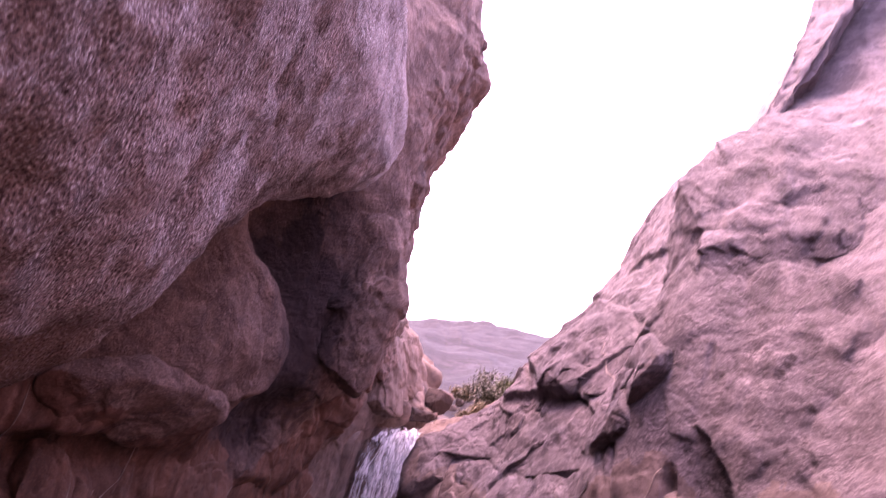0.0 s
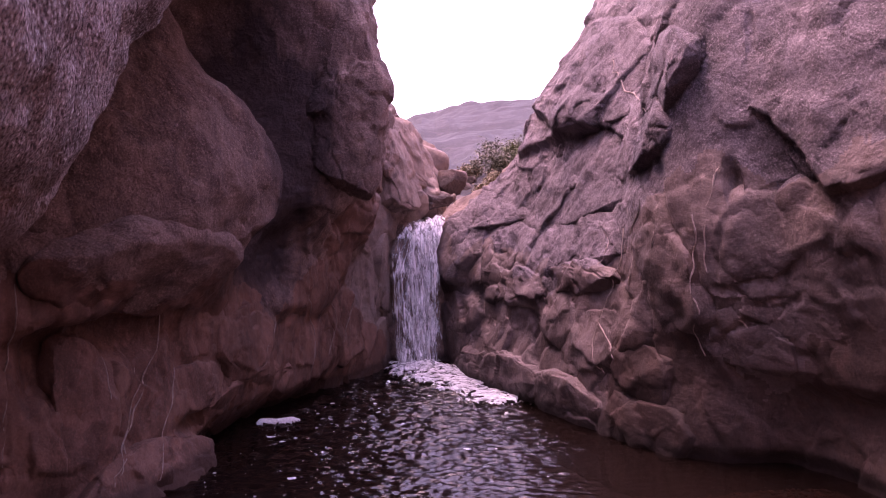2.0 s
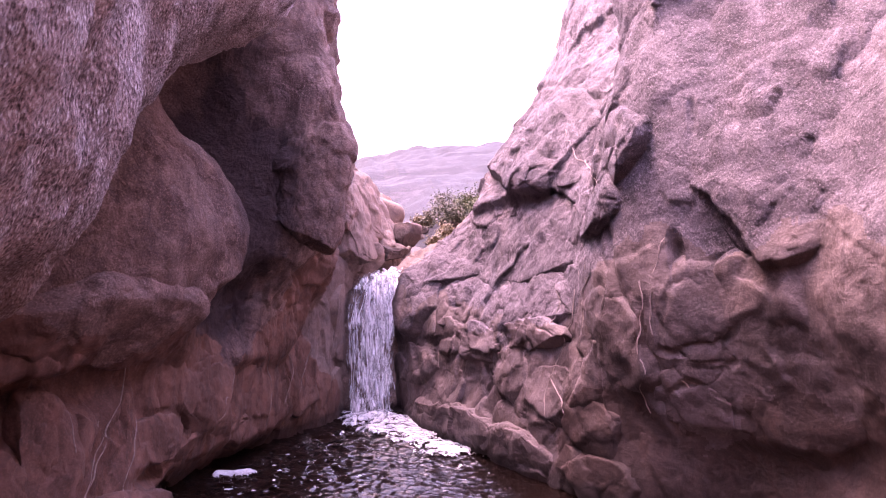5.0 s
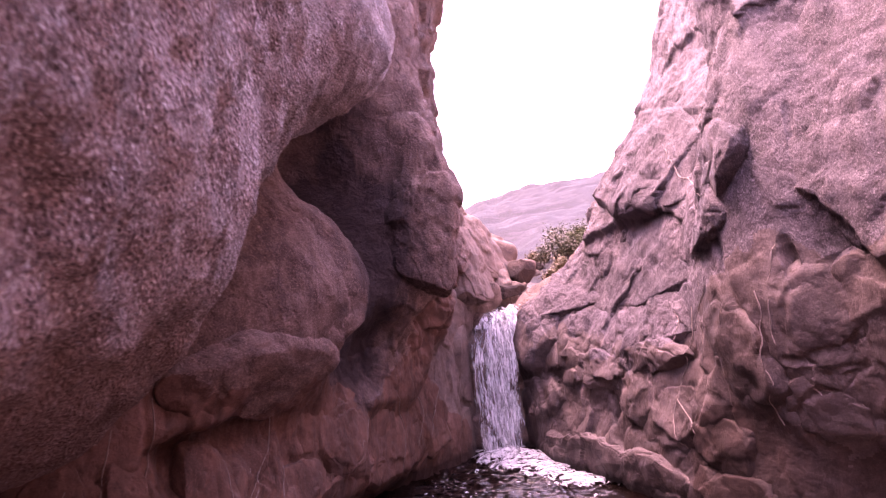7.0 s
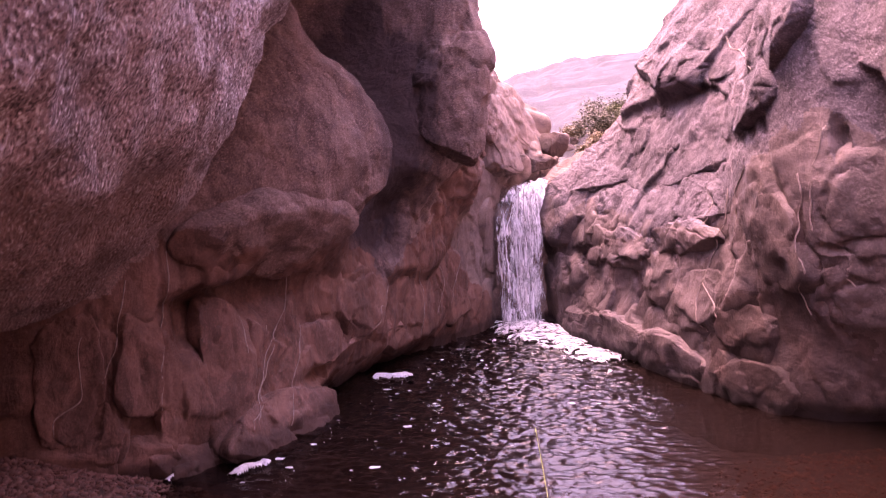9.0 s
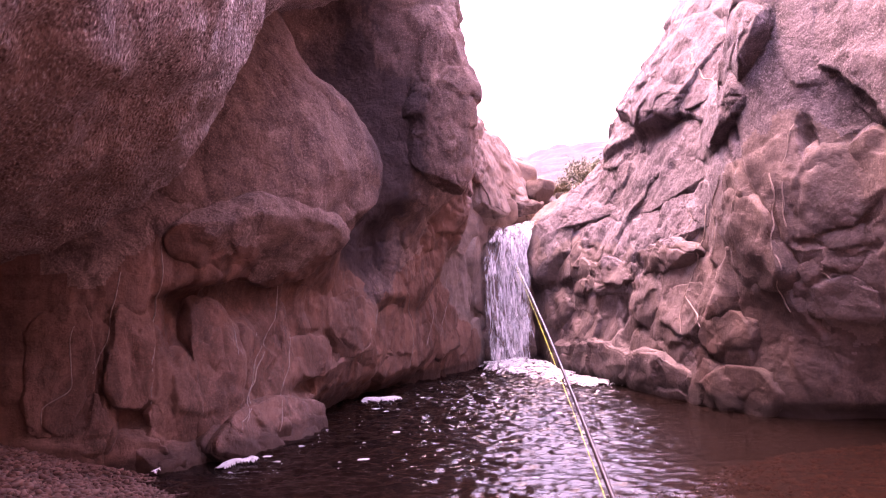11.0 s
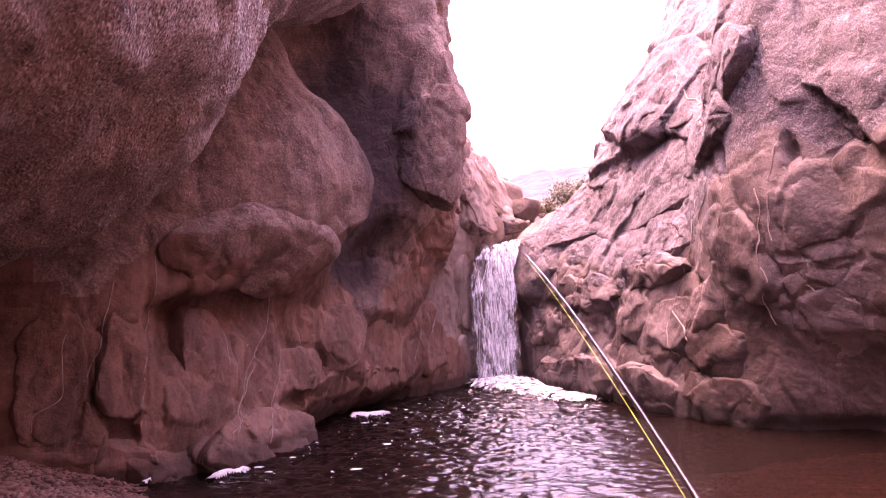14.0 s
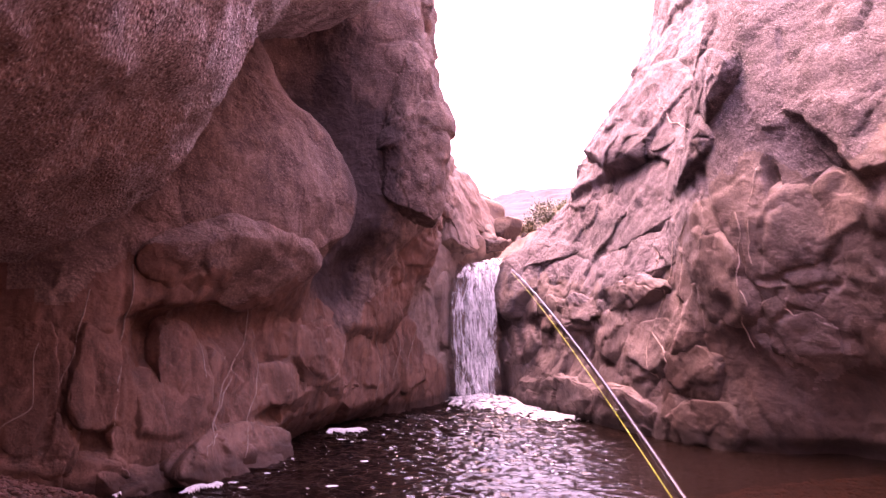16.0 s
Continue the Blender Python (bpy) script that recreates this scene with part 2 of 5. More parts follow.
ROCK_LEFT = rock_material("rock_left", (0.350, 0.240, 0.200), (0.258, 0.170, 0.140), (0.150, 0.094, 0.080), 0.26, 0.3, 60, relief=0.03, stain=0.3, dark_area=((-1.75, 8.4, 2.9), (0.95, 1.2, 2.1)))
ROCK_RIGHT = rock_material("rock_right", (0.206, 0.168, 0.177), (0.144, 0.117, 0.123), (0.080, 0.063, 0.067), 0.3, 0.25, 70, relief=0.03, stain=0.4)
ROCK_RIGHT_LOW = rock_material("rock_right_polished", (0.205, 0.152, 0.140), (0.150, 0.109, 0.099), (0.088, 0.061, 0.055), 0.14, 0.3, 55, 0.65, relief=0.014, stain=0.35)
# brown stone, its colour also darkened for the shade under the overhang
ROCK_RIGHT_BROWN_SHADE = rock_material("rock_right_brown_shade", (0.115, 0.074, 0.062), (0.082, 0.050, 0.042), (0.048, 0.029, 0.024), 0.12, 0.3, 55, 0.6, relief=0.012, stain=0.3)
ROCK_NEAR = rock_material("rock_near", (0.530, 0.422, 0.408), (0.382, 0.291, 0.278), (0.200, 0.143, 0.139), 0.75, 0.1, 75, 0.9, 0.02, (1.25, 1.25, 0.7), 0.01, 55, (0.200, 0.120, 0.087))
ROCK_SLAB = rock_material("rock_slab", (0.265, 0.140, 0.102), (0.195, 0.099, 0.070), (0.112, 0.054, 0.037), 0.12, 0.6, 60, 0.6, 0.012, stain=0.45)
ROCK_UP = rock_material("rock_upstream", (0.300, 0.222, 0.185), (0.225, 0.160, 0.132), (0.130, 0.090, 0.080), 0.12, 0.2, 45, relief=0.012)


# ---------------------------------------------------------------- cliffs
HEIGHTS = (-0.8, 0.0, 0.6, 1.2, 1.8, 2.4, 3.2, 4.2, 5.0, 6.0, 7.4, 9.0, 11.5)

# First four points: unseen wall added behind the camera to hold back sky light
LEFT_PLAN = [(2.2, -5.2), (-3.0, -5.0), (-5.6, -2.0), (-5.6, 3.6), (-4.6, 4.55), (-3.2, 5.02), (-2.8, 5.35), (-2.4, 5.97), (-2.1, 6.9), (-2.2, 7.5), (-2.1, 8.2),
             (-1.97, 8.65), (-1.8, 9.1), (-1.62, 9.6), (-1.36, 10.1), (-1.0, 10.8), (-0.75, 11.3), (-0.7, 12.5), (-1.0, 15.0), (-3.0, 24.0)]
LEFT_OUT = [
    (0, 0, 0, 0, 0, 0, 0, 0, 0.3, 0.5, 0.2, -0.5, -1),
    (0, 0, 0, 0, 0, 0, 0, 0, 0.3, 0.5, 0.2, -0.5, -1),
    (0, 0, 0, 0, 0, 0, 0, 0, 0.3, 0.5, 0.2, -0.5, -1),
    (0, 0, 0, 0, 0, 0, 0, 0, 0.3, 0.5, 0.2, -0.5, -1),
    (0, 0, 0, -0.1, -0.2, 0, 0, 0, 0.3, 0.5, 0.2, -0.5, -1),
    (0.1, 0, 0, -0.1, -0.2, 0, 0, 0, 0.4, 0.7, 0.2, -0.5, -1),
    (0.1, 0, 0, -0.08, -0.05, 0, 0, 0, 0.5, 0.8, 0.3, -0.5, -1),
]
LEFT_OUT += [
    (0, 0, -0.05, -0.18, 0.15, 0.2, 0.15, -0.2, 0.4, 1.0, 0.5, -0.5, -1),
    (0, 0, -0.03, -0.2, 0.36, 0.55, 0.4, -0.1, 0.4, 1.0, 0.5, -0.3, -1),
    (0, -0.05, 0.12, 0.0, 0.40, 0.72, 0.35, -0.4, 0.4, 1.1, 0.7, -0.1, -1),
    (-0.2, -0.1, 0.16, 0.12, 0.0, -0.15, -0.7, -0.9, 0.3, 1.05, 0.75, 0.15, -0.9),
    (-0.25, -0.08, 0.16, 0.1, 0.2, 0.35, 0.25, 0.15, 0.7, 0.95, 0.85, 0.25, -0.65),
    (-0.2, -0.05, 0.15, 0.0, 0.15, 0.8, 1.32, 1.2, 1.15, 1.05, 1.05, 0.45, -0.35),
    (-0.2, 0, 0.06, -0.02, 0.05, 0.5, 1.12, 1.02, 0.92, 0.92, 1.22, 0.6, 0.1),
]
LEFT_OUT += [
    (-0.1, 0, 0, -0.1, 0, 0.4, 0.85, 0.75, 0.65, 0.75, 1.2, 0.6, 0),
    (0, 0, 0, 0, -0.05, 0.1, 0.4, 0.4, 0.3, 0.4, 0.8, 0.3, 0),
    (0, 0, 0, 0, 0, 0, 0.05, 0, -0.2, -0.3, -0.2, -0.4, -1),
    (0, 0, 0, 0.1, 0.4, 0.7, 0.5, 0, -0.5, -0.9, -1.6, -2.4, -3),
    (0, 0, 0.2, 0.4, 0.8, 1.2, 0.9, 0.3, -0.4, -0.9, -1.6, -2.4, -3),
    (0, 0, 0.2, 0.4, 0.8, 1.4, 1.2, 0.5, -0.3, -0.9, -1.6, -2.4, -3),
]
left_face = Face(LEFT_PLAN, HEIGHTS, LEFT_OUT, 1)

# First three points: added unseen wall that shuts out skylight from behind the camera
RIGHT_PLAN = [(-1.5, -4.9), (3.0, -4.6), (4.8, -1.0), (4.4, 3.4), (3.5, 5.6), (2.75, 6.4), (2.4, 6.42), (2.05, 6.65), (1.73, 7.12), (1.38, 7.92), (0.66, 9.77),
              (0.3, 10.8), (0.05, 11.5), (0.1, 12.4), (0.9, 14.0), (2.5, 24.0)]
RIGHT_OUT = [
    (-0.9, -0.7, -0.1, 0.35, 0.45, 0.4, 0.25, 0.0, -0.3, -0.7, -1.3, -2.0, -3.0),
    (-0.9, -0.7, -0.1, 0.35, 0.45, 0.4, 0.25, 0.0, -0.3, -0.7, -1.3, -2.0, -3.0),
    (-0.9, -0.7, -0.1, 0.35, 0.45, 0.4, 0.25, 0.0, -0.3, -0.7, -1.3, -2.0, -3.0),
    (1.35, 1.25, 1.0, 1.1, 1.15, 1.15, 0.9, 0.3, -0.2, -0.7, -1.3, -2.0, -3.0),
    (0.7, 0.55, 0.32, 0.6, 0.75, 0.75, 0.6, 0.15, -0.4, -1.0, -1.9, -2.9, -4.4),
    (-0.35, -0.2, 0.0, 0.46, 0.6, 0.58, 0.45, 0.1, -0.3, -0.9, -2.0, -3.3, -5),
    (-0.3, 0.0, 0.08, 0.42, 0.56, 0.52, 0.38, 0.06, -0.35, -1.0, -2.2, -3.4, -5),
]
RIGHT_OUT += [
    (-0.1, 0, 0, 0.12, 0.25, 0.3, 0.2, -0.1, -0.5, -1.1, -2.2, -3.5, -5),
    (-0.1, 0, 0, -0.02, -0.1, -0.2, -0.3, -0.6, -1.0, -1.4, -2.1, -2.8, -3.6),
    (-0.1, 0, -0.05, -0.15, -0.35, -0.55, -0.9, -1.3, -1.8, -2.3, -2.9, -3.5, -4.2),
    (-0.1, 0, -0.1, -0.25, -0.6, -0.9, -1.0, -1.5, -2.0, -2.3, -3.2, -4.4, -5.8),
    (-0.1, 0, -0.1, -0.2, -0.4, -0.8, -1.1, -1.6, -2.2, -2.6, -3.5, -4.6, -5.8),
    (0, 0, 0, -0.05, -0.1, -0.4, -1.3, -2, -2.7, -3.3, -3.8, -4.5, -5.5),
    (0, 0, 0, 0, -0.2, -0.7, -1.5, -2.2, -2.9, -3.4, -3.9, -4.6, -5.6),
]
RIGHT_OUT += [
    (0, 0, 0, 0, -0.2, -0.7, -1.5, -2.2, -2.9, -3.4, -3.9, -4.6, -5.6),
    (0, 0, 0, 0, -0.2, -0.7, -1.5, -2.2, -2.9, -3.4, -3.9, -4.6, -5.6),
]
right_face = Face(RIGHT_PLAN, HEIGHTS, RIGHT_OUT, -1)


def rock_kind(name, mid):
    """Which rock lies at each point: 0 the weathered face, 1 the paler rock upstream, 2 stone polished by floods, 3
    brown stone darkened for shade.
    """
    wander = 0.4 * fbm(mid * 1.6, 5, 89)
    paler = mid[:, 1] + 0.5 * fbm(mid * 1.2, 3, 88) > 11.6 - 1.1 * np.clip(1.3 - np.abs(mid[:, 2] - 1.3), 0, 1) * (name == "cliff_left")
    if name == "cliff_left":
        polished = mid[:, 2] + 0.8 * wander < np.interp(mid[:, 1], (5, 7, 8, 8.8, 9.4, 10, 11.3), (1.5, 1.55, 1.5, 1.3, 1.9, 2.3, 3.0))
    else:
        polished = mid[:, 2] + wander < np.interp(mid[:, 1], (6.2, 7.0, 8.0), (2.35, 2.2, 1.6))
        other = (mid[:, 2] + 1.5 * wander < 1.1) & (mid[:, 1] + 0.5 * wander < 7.4)
        return np.where(paler, 1, np.where(other, 3, np.where(polished, 2, 0))).astype(np.int32)
    return np.where(paler, 1, np.where(polished, 2, 0)).astype(np.int32)


def cliff(name, face, s, z, features, strength, relief, mat, label):
    """A cliff: the sculpted face, broken up by relief(p), closed over the top by a rough plateau."""
    p, out = face.grid(s, z)
    n = grid_normals(p)
    if (n * out[:, None]).sum() < 0:
        n = -n
    d = strength * shaped(s, z, features)
    p = p + n * d[..., None]
    n2 = grid_normals(p)
    if (n2 * out[:, None]).sum() < 0:
        n2 = -n2
    flat = p.reshape(-1, 3)
    p = p + n2 * relief(flat).reshape(p.shape[:2])[..., None]
    surface = p.copy()
    tops = []
    for k, away in enumerate((0.3, 0.8, 1.6, 3, 5, 8, 12)):
        row = p[:, -1] - out * away + (0, 0, 0.5 * away**0.7)
        row[:, 2] += 0.35 * value_noise(row * 1.1, 77 + k)
        tops.append(row)
    p = np.concatenate([p, np.stack(tops, 1)], 1)
    flat = p.reshape(-1, 3)
    faces = grid_faces(p.shape[0], p.shape[1])
    me = mesh_of(name, flat, faces)
    for m in mat:
        me.materials.append(m)
    me.polygons.foreach_set("material_index", rock_kind(name, flat[faces[:, 0]]))
    return s, z, surface, tagged(new(name, me), label, "cliff", kind="structure"), mat


def left_relief(p):
    low = np.clip((1.75 - p[:, 2]) / 0.5, 0, 1)
    prow = np.clip((p[:, 1] - 8.5) / 0.5, 0, 1) * (1 - low)
    big = 0.05 * fbm(p * 0.9, 3, 3)
    slabs = fracture(p, np.array([0.32, 0.32, 0.85]), 21, 0.02, 0.055, 0.022, 0.016, 0.12)
    knobs = 0.035 * fbm(p * (1.9, 1.9, 1.5), 5, 9) + prow * (0.07 * fbm(p * 2.3, 4, 10) + fracture(p, np.array([0.4, 0.4, 0.5]), 23, 0.05, 0.08, 0.03))
    fine = 0.008 * fbm(p * 8, 5, 5, 0.65) - 0.02 * np.clip(fbm(p * 4.0, 5, 15) - 0.3, 0, 1)
    undercut = 0.16 * np.clip((0.3 - p[:, 2]) / 0.2, 0, 1) * np.clip((p[:, 1] - 6.8) / 0.7, 0, 1) * np.clip((10.2 - p[:, 1]) / 1.0, 0, 1)
    return big + low * slabs + (1 - low) * knobs + fine - undercut


def right_relief(p):
    near = np.clip((6.9 - p[:, 1]) / 0.4, 0, 1) * np.clip((p[:, 2] - 0.2) / 0.5, 0, 1)
    high = np.clip((p[:, 2] - 2.0) / 1.0, 0, 1)
    big = 0.05 * fbm(p * 1.0, 2, 4) + 0.02 * fbm(p * 2.2, 4, 14)
    blocks = fracture(p, np.array([0.75, 0.75, 0.7]), 33, 0.015, 0.06, 0.02, 0.012)
    small = fracture(p, np.array([0.24, 0.24, 0.36]), 35, 0.01, 0.035, 0.01, 0.02)
    undercut = 0.05 * np.clip((0.14 - p[:, 2]) / 0.1, 0, 1) * np.clip((9.4 - p[:, 1]) / 1.5, 0, 1)
    smooth = fracture(p, np.array([1.5, 1.5, 1.1]), 36, 0.0, 0.035, 0.015, 0.01)
    fine = 0.009 * fbm(p * 6, 6, 6, 0.6) - 0.015 * np.clip(fbm(p * 3.4, 5, 16) - 0.3, 0, 1)
    return big + (1 - near) * (blocks + (0.3 + 0.5 * high) * small) + near * 0.6 * smooth + fine - undercut


LEFT_FEATURES = []
LEFT_FEATURES += [
    ("lump", (-0.22, 0.7, 0.16, 0, 3), (18.95, 1.25)),
    ("lump", (-0.14, 0.16, 0.17, 0, 3), (18.43, 1.01)),
    ("lump", (-0.16, 0.17, 0.12, 10, 4), (18.0, 0.41)),
    ("lump", (-0.14, 0.4, 0.10, 0, 3), (20.1, 0.36)),
    ("ledge", (0.06, 0.024, 0.209), (20.06, 0.90), (20.64, 0.88), (21.24, 0.92)),
    ("lump", (-0.1, 0.3, 0.103, 0, 3), (18.68, 1.26)),
    ("lump", (-0.1, 0.15, 0.21, 0, 3), (18.54, 1.00)),
    ("shelf", (0.17, 0.029, 0.216), (18.18, 0.08), (18.66, 0.12), (19.18, 0.18), (20.08, 0.16)),
    ("crack", (0.024, 0.017), (17.80, 1.16), (17.98, 1.12), (18.24, 1.10)),
    ("crack", (0.024, 0.018), (18.22, 1.90), (18.22, 1.46), (18.22, 1.10), (18.18, 0.58)),
]
LEFT_FEATURES += [
    ("crack", (0.024, 0.018), (18.60, 0.90), (18.56, 0.54), (18.52, 0.20)),
    ("crack", (0.024, 0.017), (17.84, 0.96), (17.84, 0.54), (17.82, 0.14)),
    ("crack", (0.024, 0.021), (19.48, 0.84), (19.62, 0.72), (19.38, 0.54), (19.48, 0.32)),
    ("ledge", (0.1, 0.044, 0.435), (21.48, 0.00), (22.16, 0.16), (22.96, 0.22), (23.54, 0.40)),
    ("crack", (0.032, 0.033), (21.26, 0.40), (21.44, 0.70), (21.96, 1.02)),
    ("lump", (-0.28, 0.35, 0.459, -15, 3), (21.78, 1.78)),
    ("ledge", (0.25, 0.06, 0.82), (21.98, 1.10), (22.76, 1.08), (23.50, 1.54), (23.78, 2.00)),
]
LEFT_FEATURES += [
    ("ledge", (0.12, 0.022, 0.263), (18.20, 1.20), (18.34, 1.32), (18.72, 1.22)),
]
RIGHT_FEATURES = []
RIGHT_FEATURES += [
    ("lump", (-0.09, 0.039, 0.158, -8, 4), (16.74, 2.24)),
    ("crack", (0.028, 0.022), (16.90, 1.44), (16.80, 1.42), (16.58, 1.48), (16.40, 1.50), (16.12, 1.68)),
    ("crack", (0.028, 0.022), (16.84, 1.12), (16.66, 1.18), (16.42, 1.28), (16.20, 1.38)),
    ("crack", (0.019, 0.017), (16.90, 1.44), (16.88, 1.70), (16.80, 1.96), (16.64, 2.12), (16.42, 2.18), (16.18, 2.22)),
    ("crack", (0.039, 0.048), (17.76, 3.28), (17.44, 2.62), (17.26, 2.12), (17.16, 1.76), (17.06, 1.50), (16.98, 1.26), (16.90, 1.04), (16.74, 0.74)),
    ("crack", (0.022, 0.026), (16.58, 3.44), (16.56, 3.00), (16.52, 2.72)),
    ("ledge", (0.021, 0.02, 0.295), (18.16, 0.74), (17.74, 0.86), (17.32, 1.02), (17.10, 1.14)),
]
RIGHT_FEATURES += [
    ("ledge", (0.017, 0.024, 0.239), (19.60, 1.26), (19.10, 1.34), (18.74, 1.46), (18.54, 1.54)),
    ("ledge", (0.043, 0.028, 0.421), (21.32, 1.22), (20.56, 1.16), (20.02, 1.22), (19.62, 1.30)),
    ("ledge", (0.03, 0.033, 0.574), (22.58, 1.28), (22.00, 1.30), (21.40, 1.34)),
    ("crack", (0.028, 0.031), (21.72, 1.86), (21.46, 1.52), (21.28, 1.14)),
    ("crack", (0.033, 0.036), (20.70, 1.32), (20.52, 1.18)),
    ("crack", (0.028, 0.037), (21.52, 2.08), (20.92, 2.02), (20.36, 1.90)),
    ("crack", (0.017, 0.033), (20.66, 2.30), (20.22, 2.42), (19.52, 2.40), (19.10, 2.42)),
    ("ledge", (0.10, 0.02, 0.6), (21.6, 3.02), (21.28, 3.06), (20.64, 3.10), (19.86, 3.08), (19.30, 3.08), (18.52, 2.76)),
    ("crack", (0.028, 0.032), (19.24, 3.04), (18.52, 2.76), (17.58, 2.46), (17.36, 2.12)),
]
RIGHT_FEATURES += [
    ("crack", (0.028, 0.032), (20.02, 2.00), (19.54, 1.74), (19.20, 1.56)),
    ("shelf", (0.033, 0.056, 0.418), (22.16, 0.94), (21.62, 0.50), (20.62, 0.32), (19.70, 0.36), (18.90, 0.46), (18.74, 0.42)),
    ("crack", (0.033, 0.039), (19.96, 0.48), (19.72, 0.90), (19.52, 1.12)),
    ("crack", (0.028, 0.031), (19.60, 0.94), (19.18, 0.90), (18.82, 0.92)),
    ("lump", (-0.06, 0.417, 0.269, -20, 3), (19.98, 0.84)),
    ("crack", (0.05, 0.038), (18.06, 0.22), (18.20, 0.32), (18.28, 0.50), (18.12, 0.68)),
    ("ledge", (0.017, 0.025, 0.247), (17.90, 0.62), (17.54, 0.62), (17.24, 0.76)),
    ("ledge", (0.017, 0.019, 0.285), (17.62, 0.16), (17.24, 0.10), (16.92, 0.00), (16.82, -0.10)),
    ("lump", (-0.04, 0.817, 0.24, -30, 3), (19.02, 0.74)),
]
RIGHT_FEATURES += [
    ("lump", (0.25, 2.42, 0.986, 0, 2), (20.52, 7.00)),
    ("lump", (-0.18, 1.404, 0.632, 0, 2), (16.18, 7.96)),
    ("lump", (0.08, 0.85, 0.816, 20, 4), (16.10, 3.34)),
]
Z = spaced((-0.8, 0.08), (-0.05, 0.02), (4.0, 0.035), (8.0, 0.15), (11.5,))
LEFT_SURFACE = cliff("cliff_left", left_face, spaced((0, 0.3), (17.6, 0.018), (25.0, 0.05), (31.0, 0.15), (left_face.s[-1],)), Z, LEFT_FEATURES, 1.0, left_relief, (ROCK_LEFT, ROCK_UP, ROCK_SLAB),
      "dark reddish brown overhanging canyon cliff, undercut above the pool")
RIGHT_SURFACE = cliff("cliff_right", right_face, spaced((0, 0.3), (13.5, 0.02), (22.5, 0.05), (25.0, 0.15), (right_face.s[-1],)), Z, RIGHT_FEATURES, 1.3, right_relief, (ROCK_RIGHT, ROCK_UP, ROCK_RIGHT_LOW, ROCK_RIGHT_BROWN_SHADE),
      "fractured pinkish brown canyon cliff leaning back beside the pool")


# rock masses that stand out of the cliffs: along, up, half width, half height, metres out, squareness
RIGHT_ROCKS = []
RIGHT_ROCKS += [
    (20.06, 3.66, 1.20, 0.58, 0.2, 2.3),
    (19.60, 2.50, 1.55, 0.50, 0.07, 2.2),
    (21.82, 2.29, 1.10, 0.30, 0.02, 2.6),
    (22.14, 1.75, 0.62, 0.42, 0.06, 2.3),
    (20.98, 1.67, 0.62, 0.30, 0.024, 2.6),
    (21.00, 1.23, 0.36, 0.22, 0.06, 2.6),
    (20.22, 1.27, 0.52, 0.21, 0.06, 2.6),
    (19.70, 1.73, 0.47, 0.29, 0.03, 2.8),
    (18.74, 1.89, 0.66, 0.26, 0.05, 2.6),
    (21.92, 0.95, 0.72, 0.36, 0.012, 2.5),
    (21.06, 0.62, 0.70, 0.33, 0.024, 2.5),
    (20.52, 0.22, 0.95, 0.22, 0.06, 2.4),
    (18.90, 1.43, 0.56, 0.14, 0.096, 2.6),
    (19.34, 1.01, 0.50, 0.30, 0.042, 2.6),
]
RIGHT_ROCKS += [
    (18.48, 0.89, 0.47, 0.30, 0.054, 2.5),
    (19.16, 0.53, 0.47, 0.28, 0.024, 2.6),
    (18.94, 0.17, 0.67, 0.22, 0.06, 2.4),
    (18.16, 0.27, 0.36, 0.25, 0.036, 2.5),
    (17.42, 1.47, 0.44, 0.46, 0.02, 2.2),
    (17.68, 0.65, 0.35, 0.28, 0.036, 2.6),
    (17.62, 0.17, 0.40, 0.24, 0.03, 2.5),
]
RIGHT_ROCKS += [
    (16.55, 1.74, 0.34, 0.36, -0.02, 2.2),
    (16.58, 1.25, 0.28, 0.16, 0.0, 3.2),
    (16.68, 0.91, 0.28, 0.22, 0.0, 3.2),
    (15.70, 3.30, 1.30, 0.95, 0.05, 3.0),
    (15.75, 1.40, 0.78, 0.72, 0.02, 3.2),
    (16.35, 5.10, 0.80, 1.20, 0.2, 2.4),
    (18.95, 4.35, 0.70, 0.45, 0.08, 2.4),
    (18.60, 5.30, 0.80, 0.70, 0.06, 2.3),
    (19.95, 4.85, 0.95, 0.55, 0.06, 2.4),
    (20.20, 6.20, 1.40, 0.95, -0.05, 2.3),
    (19.05, 3.40, 0.45, 0.36, 0.06, 2.8),
    (17.55, 3.20, 0.50, 0.30, 0.06, 2.8),
    (17.80, 2.75, 0.50, 0.25, 0.06, 2.8),
    (18.40, 2.60, 0.40, 0.30, 0.06, 2.8),
]
LEFT_ROCKS = []
LEFT_ROCKS += [
    (19.45, 2.46, 0.98, 0.80, -0.10, 2.0),
    (19.35, 1.66, 0.80, 0.32, 0.06, 2.2),
    (22.02, 3.40, 0.22, 0.95, 0.12, 2.3),
    (22.20, 3.30, 0.22, 0.50, -0.02, 2.3),
    (23.60, 0.99, 0.50, 0.62, 0.03, 3.2),
    (22.40, 0.71, 0.62, 0.50, 0.03, 3.2),
    (21.22, 1.00, 0.59, 0.36, 0.06, 2.8),
    (18.01, 0.87, 0.16, 0.32, 0.048, 3.6),
    (18.34, 0.49, 0.17, 0.32, 0.018, 3.6),
    (18.75, 0.65, 0.23, 0.48, 0.042, 3.6),
]
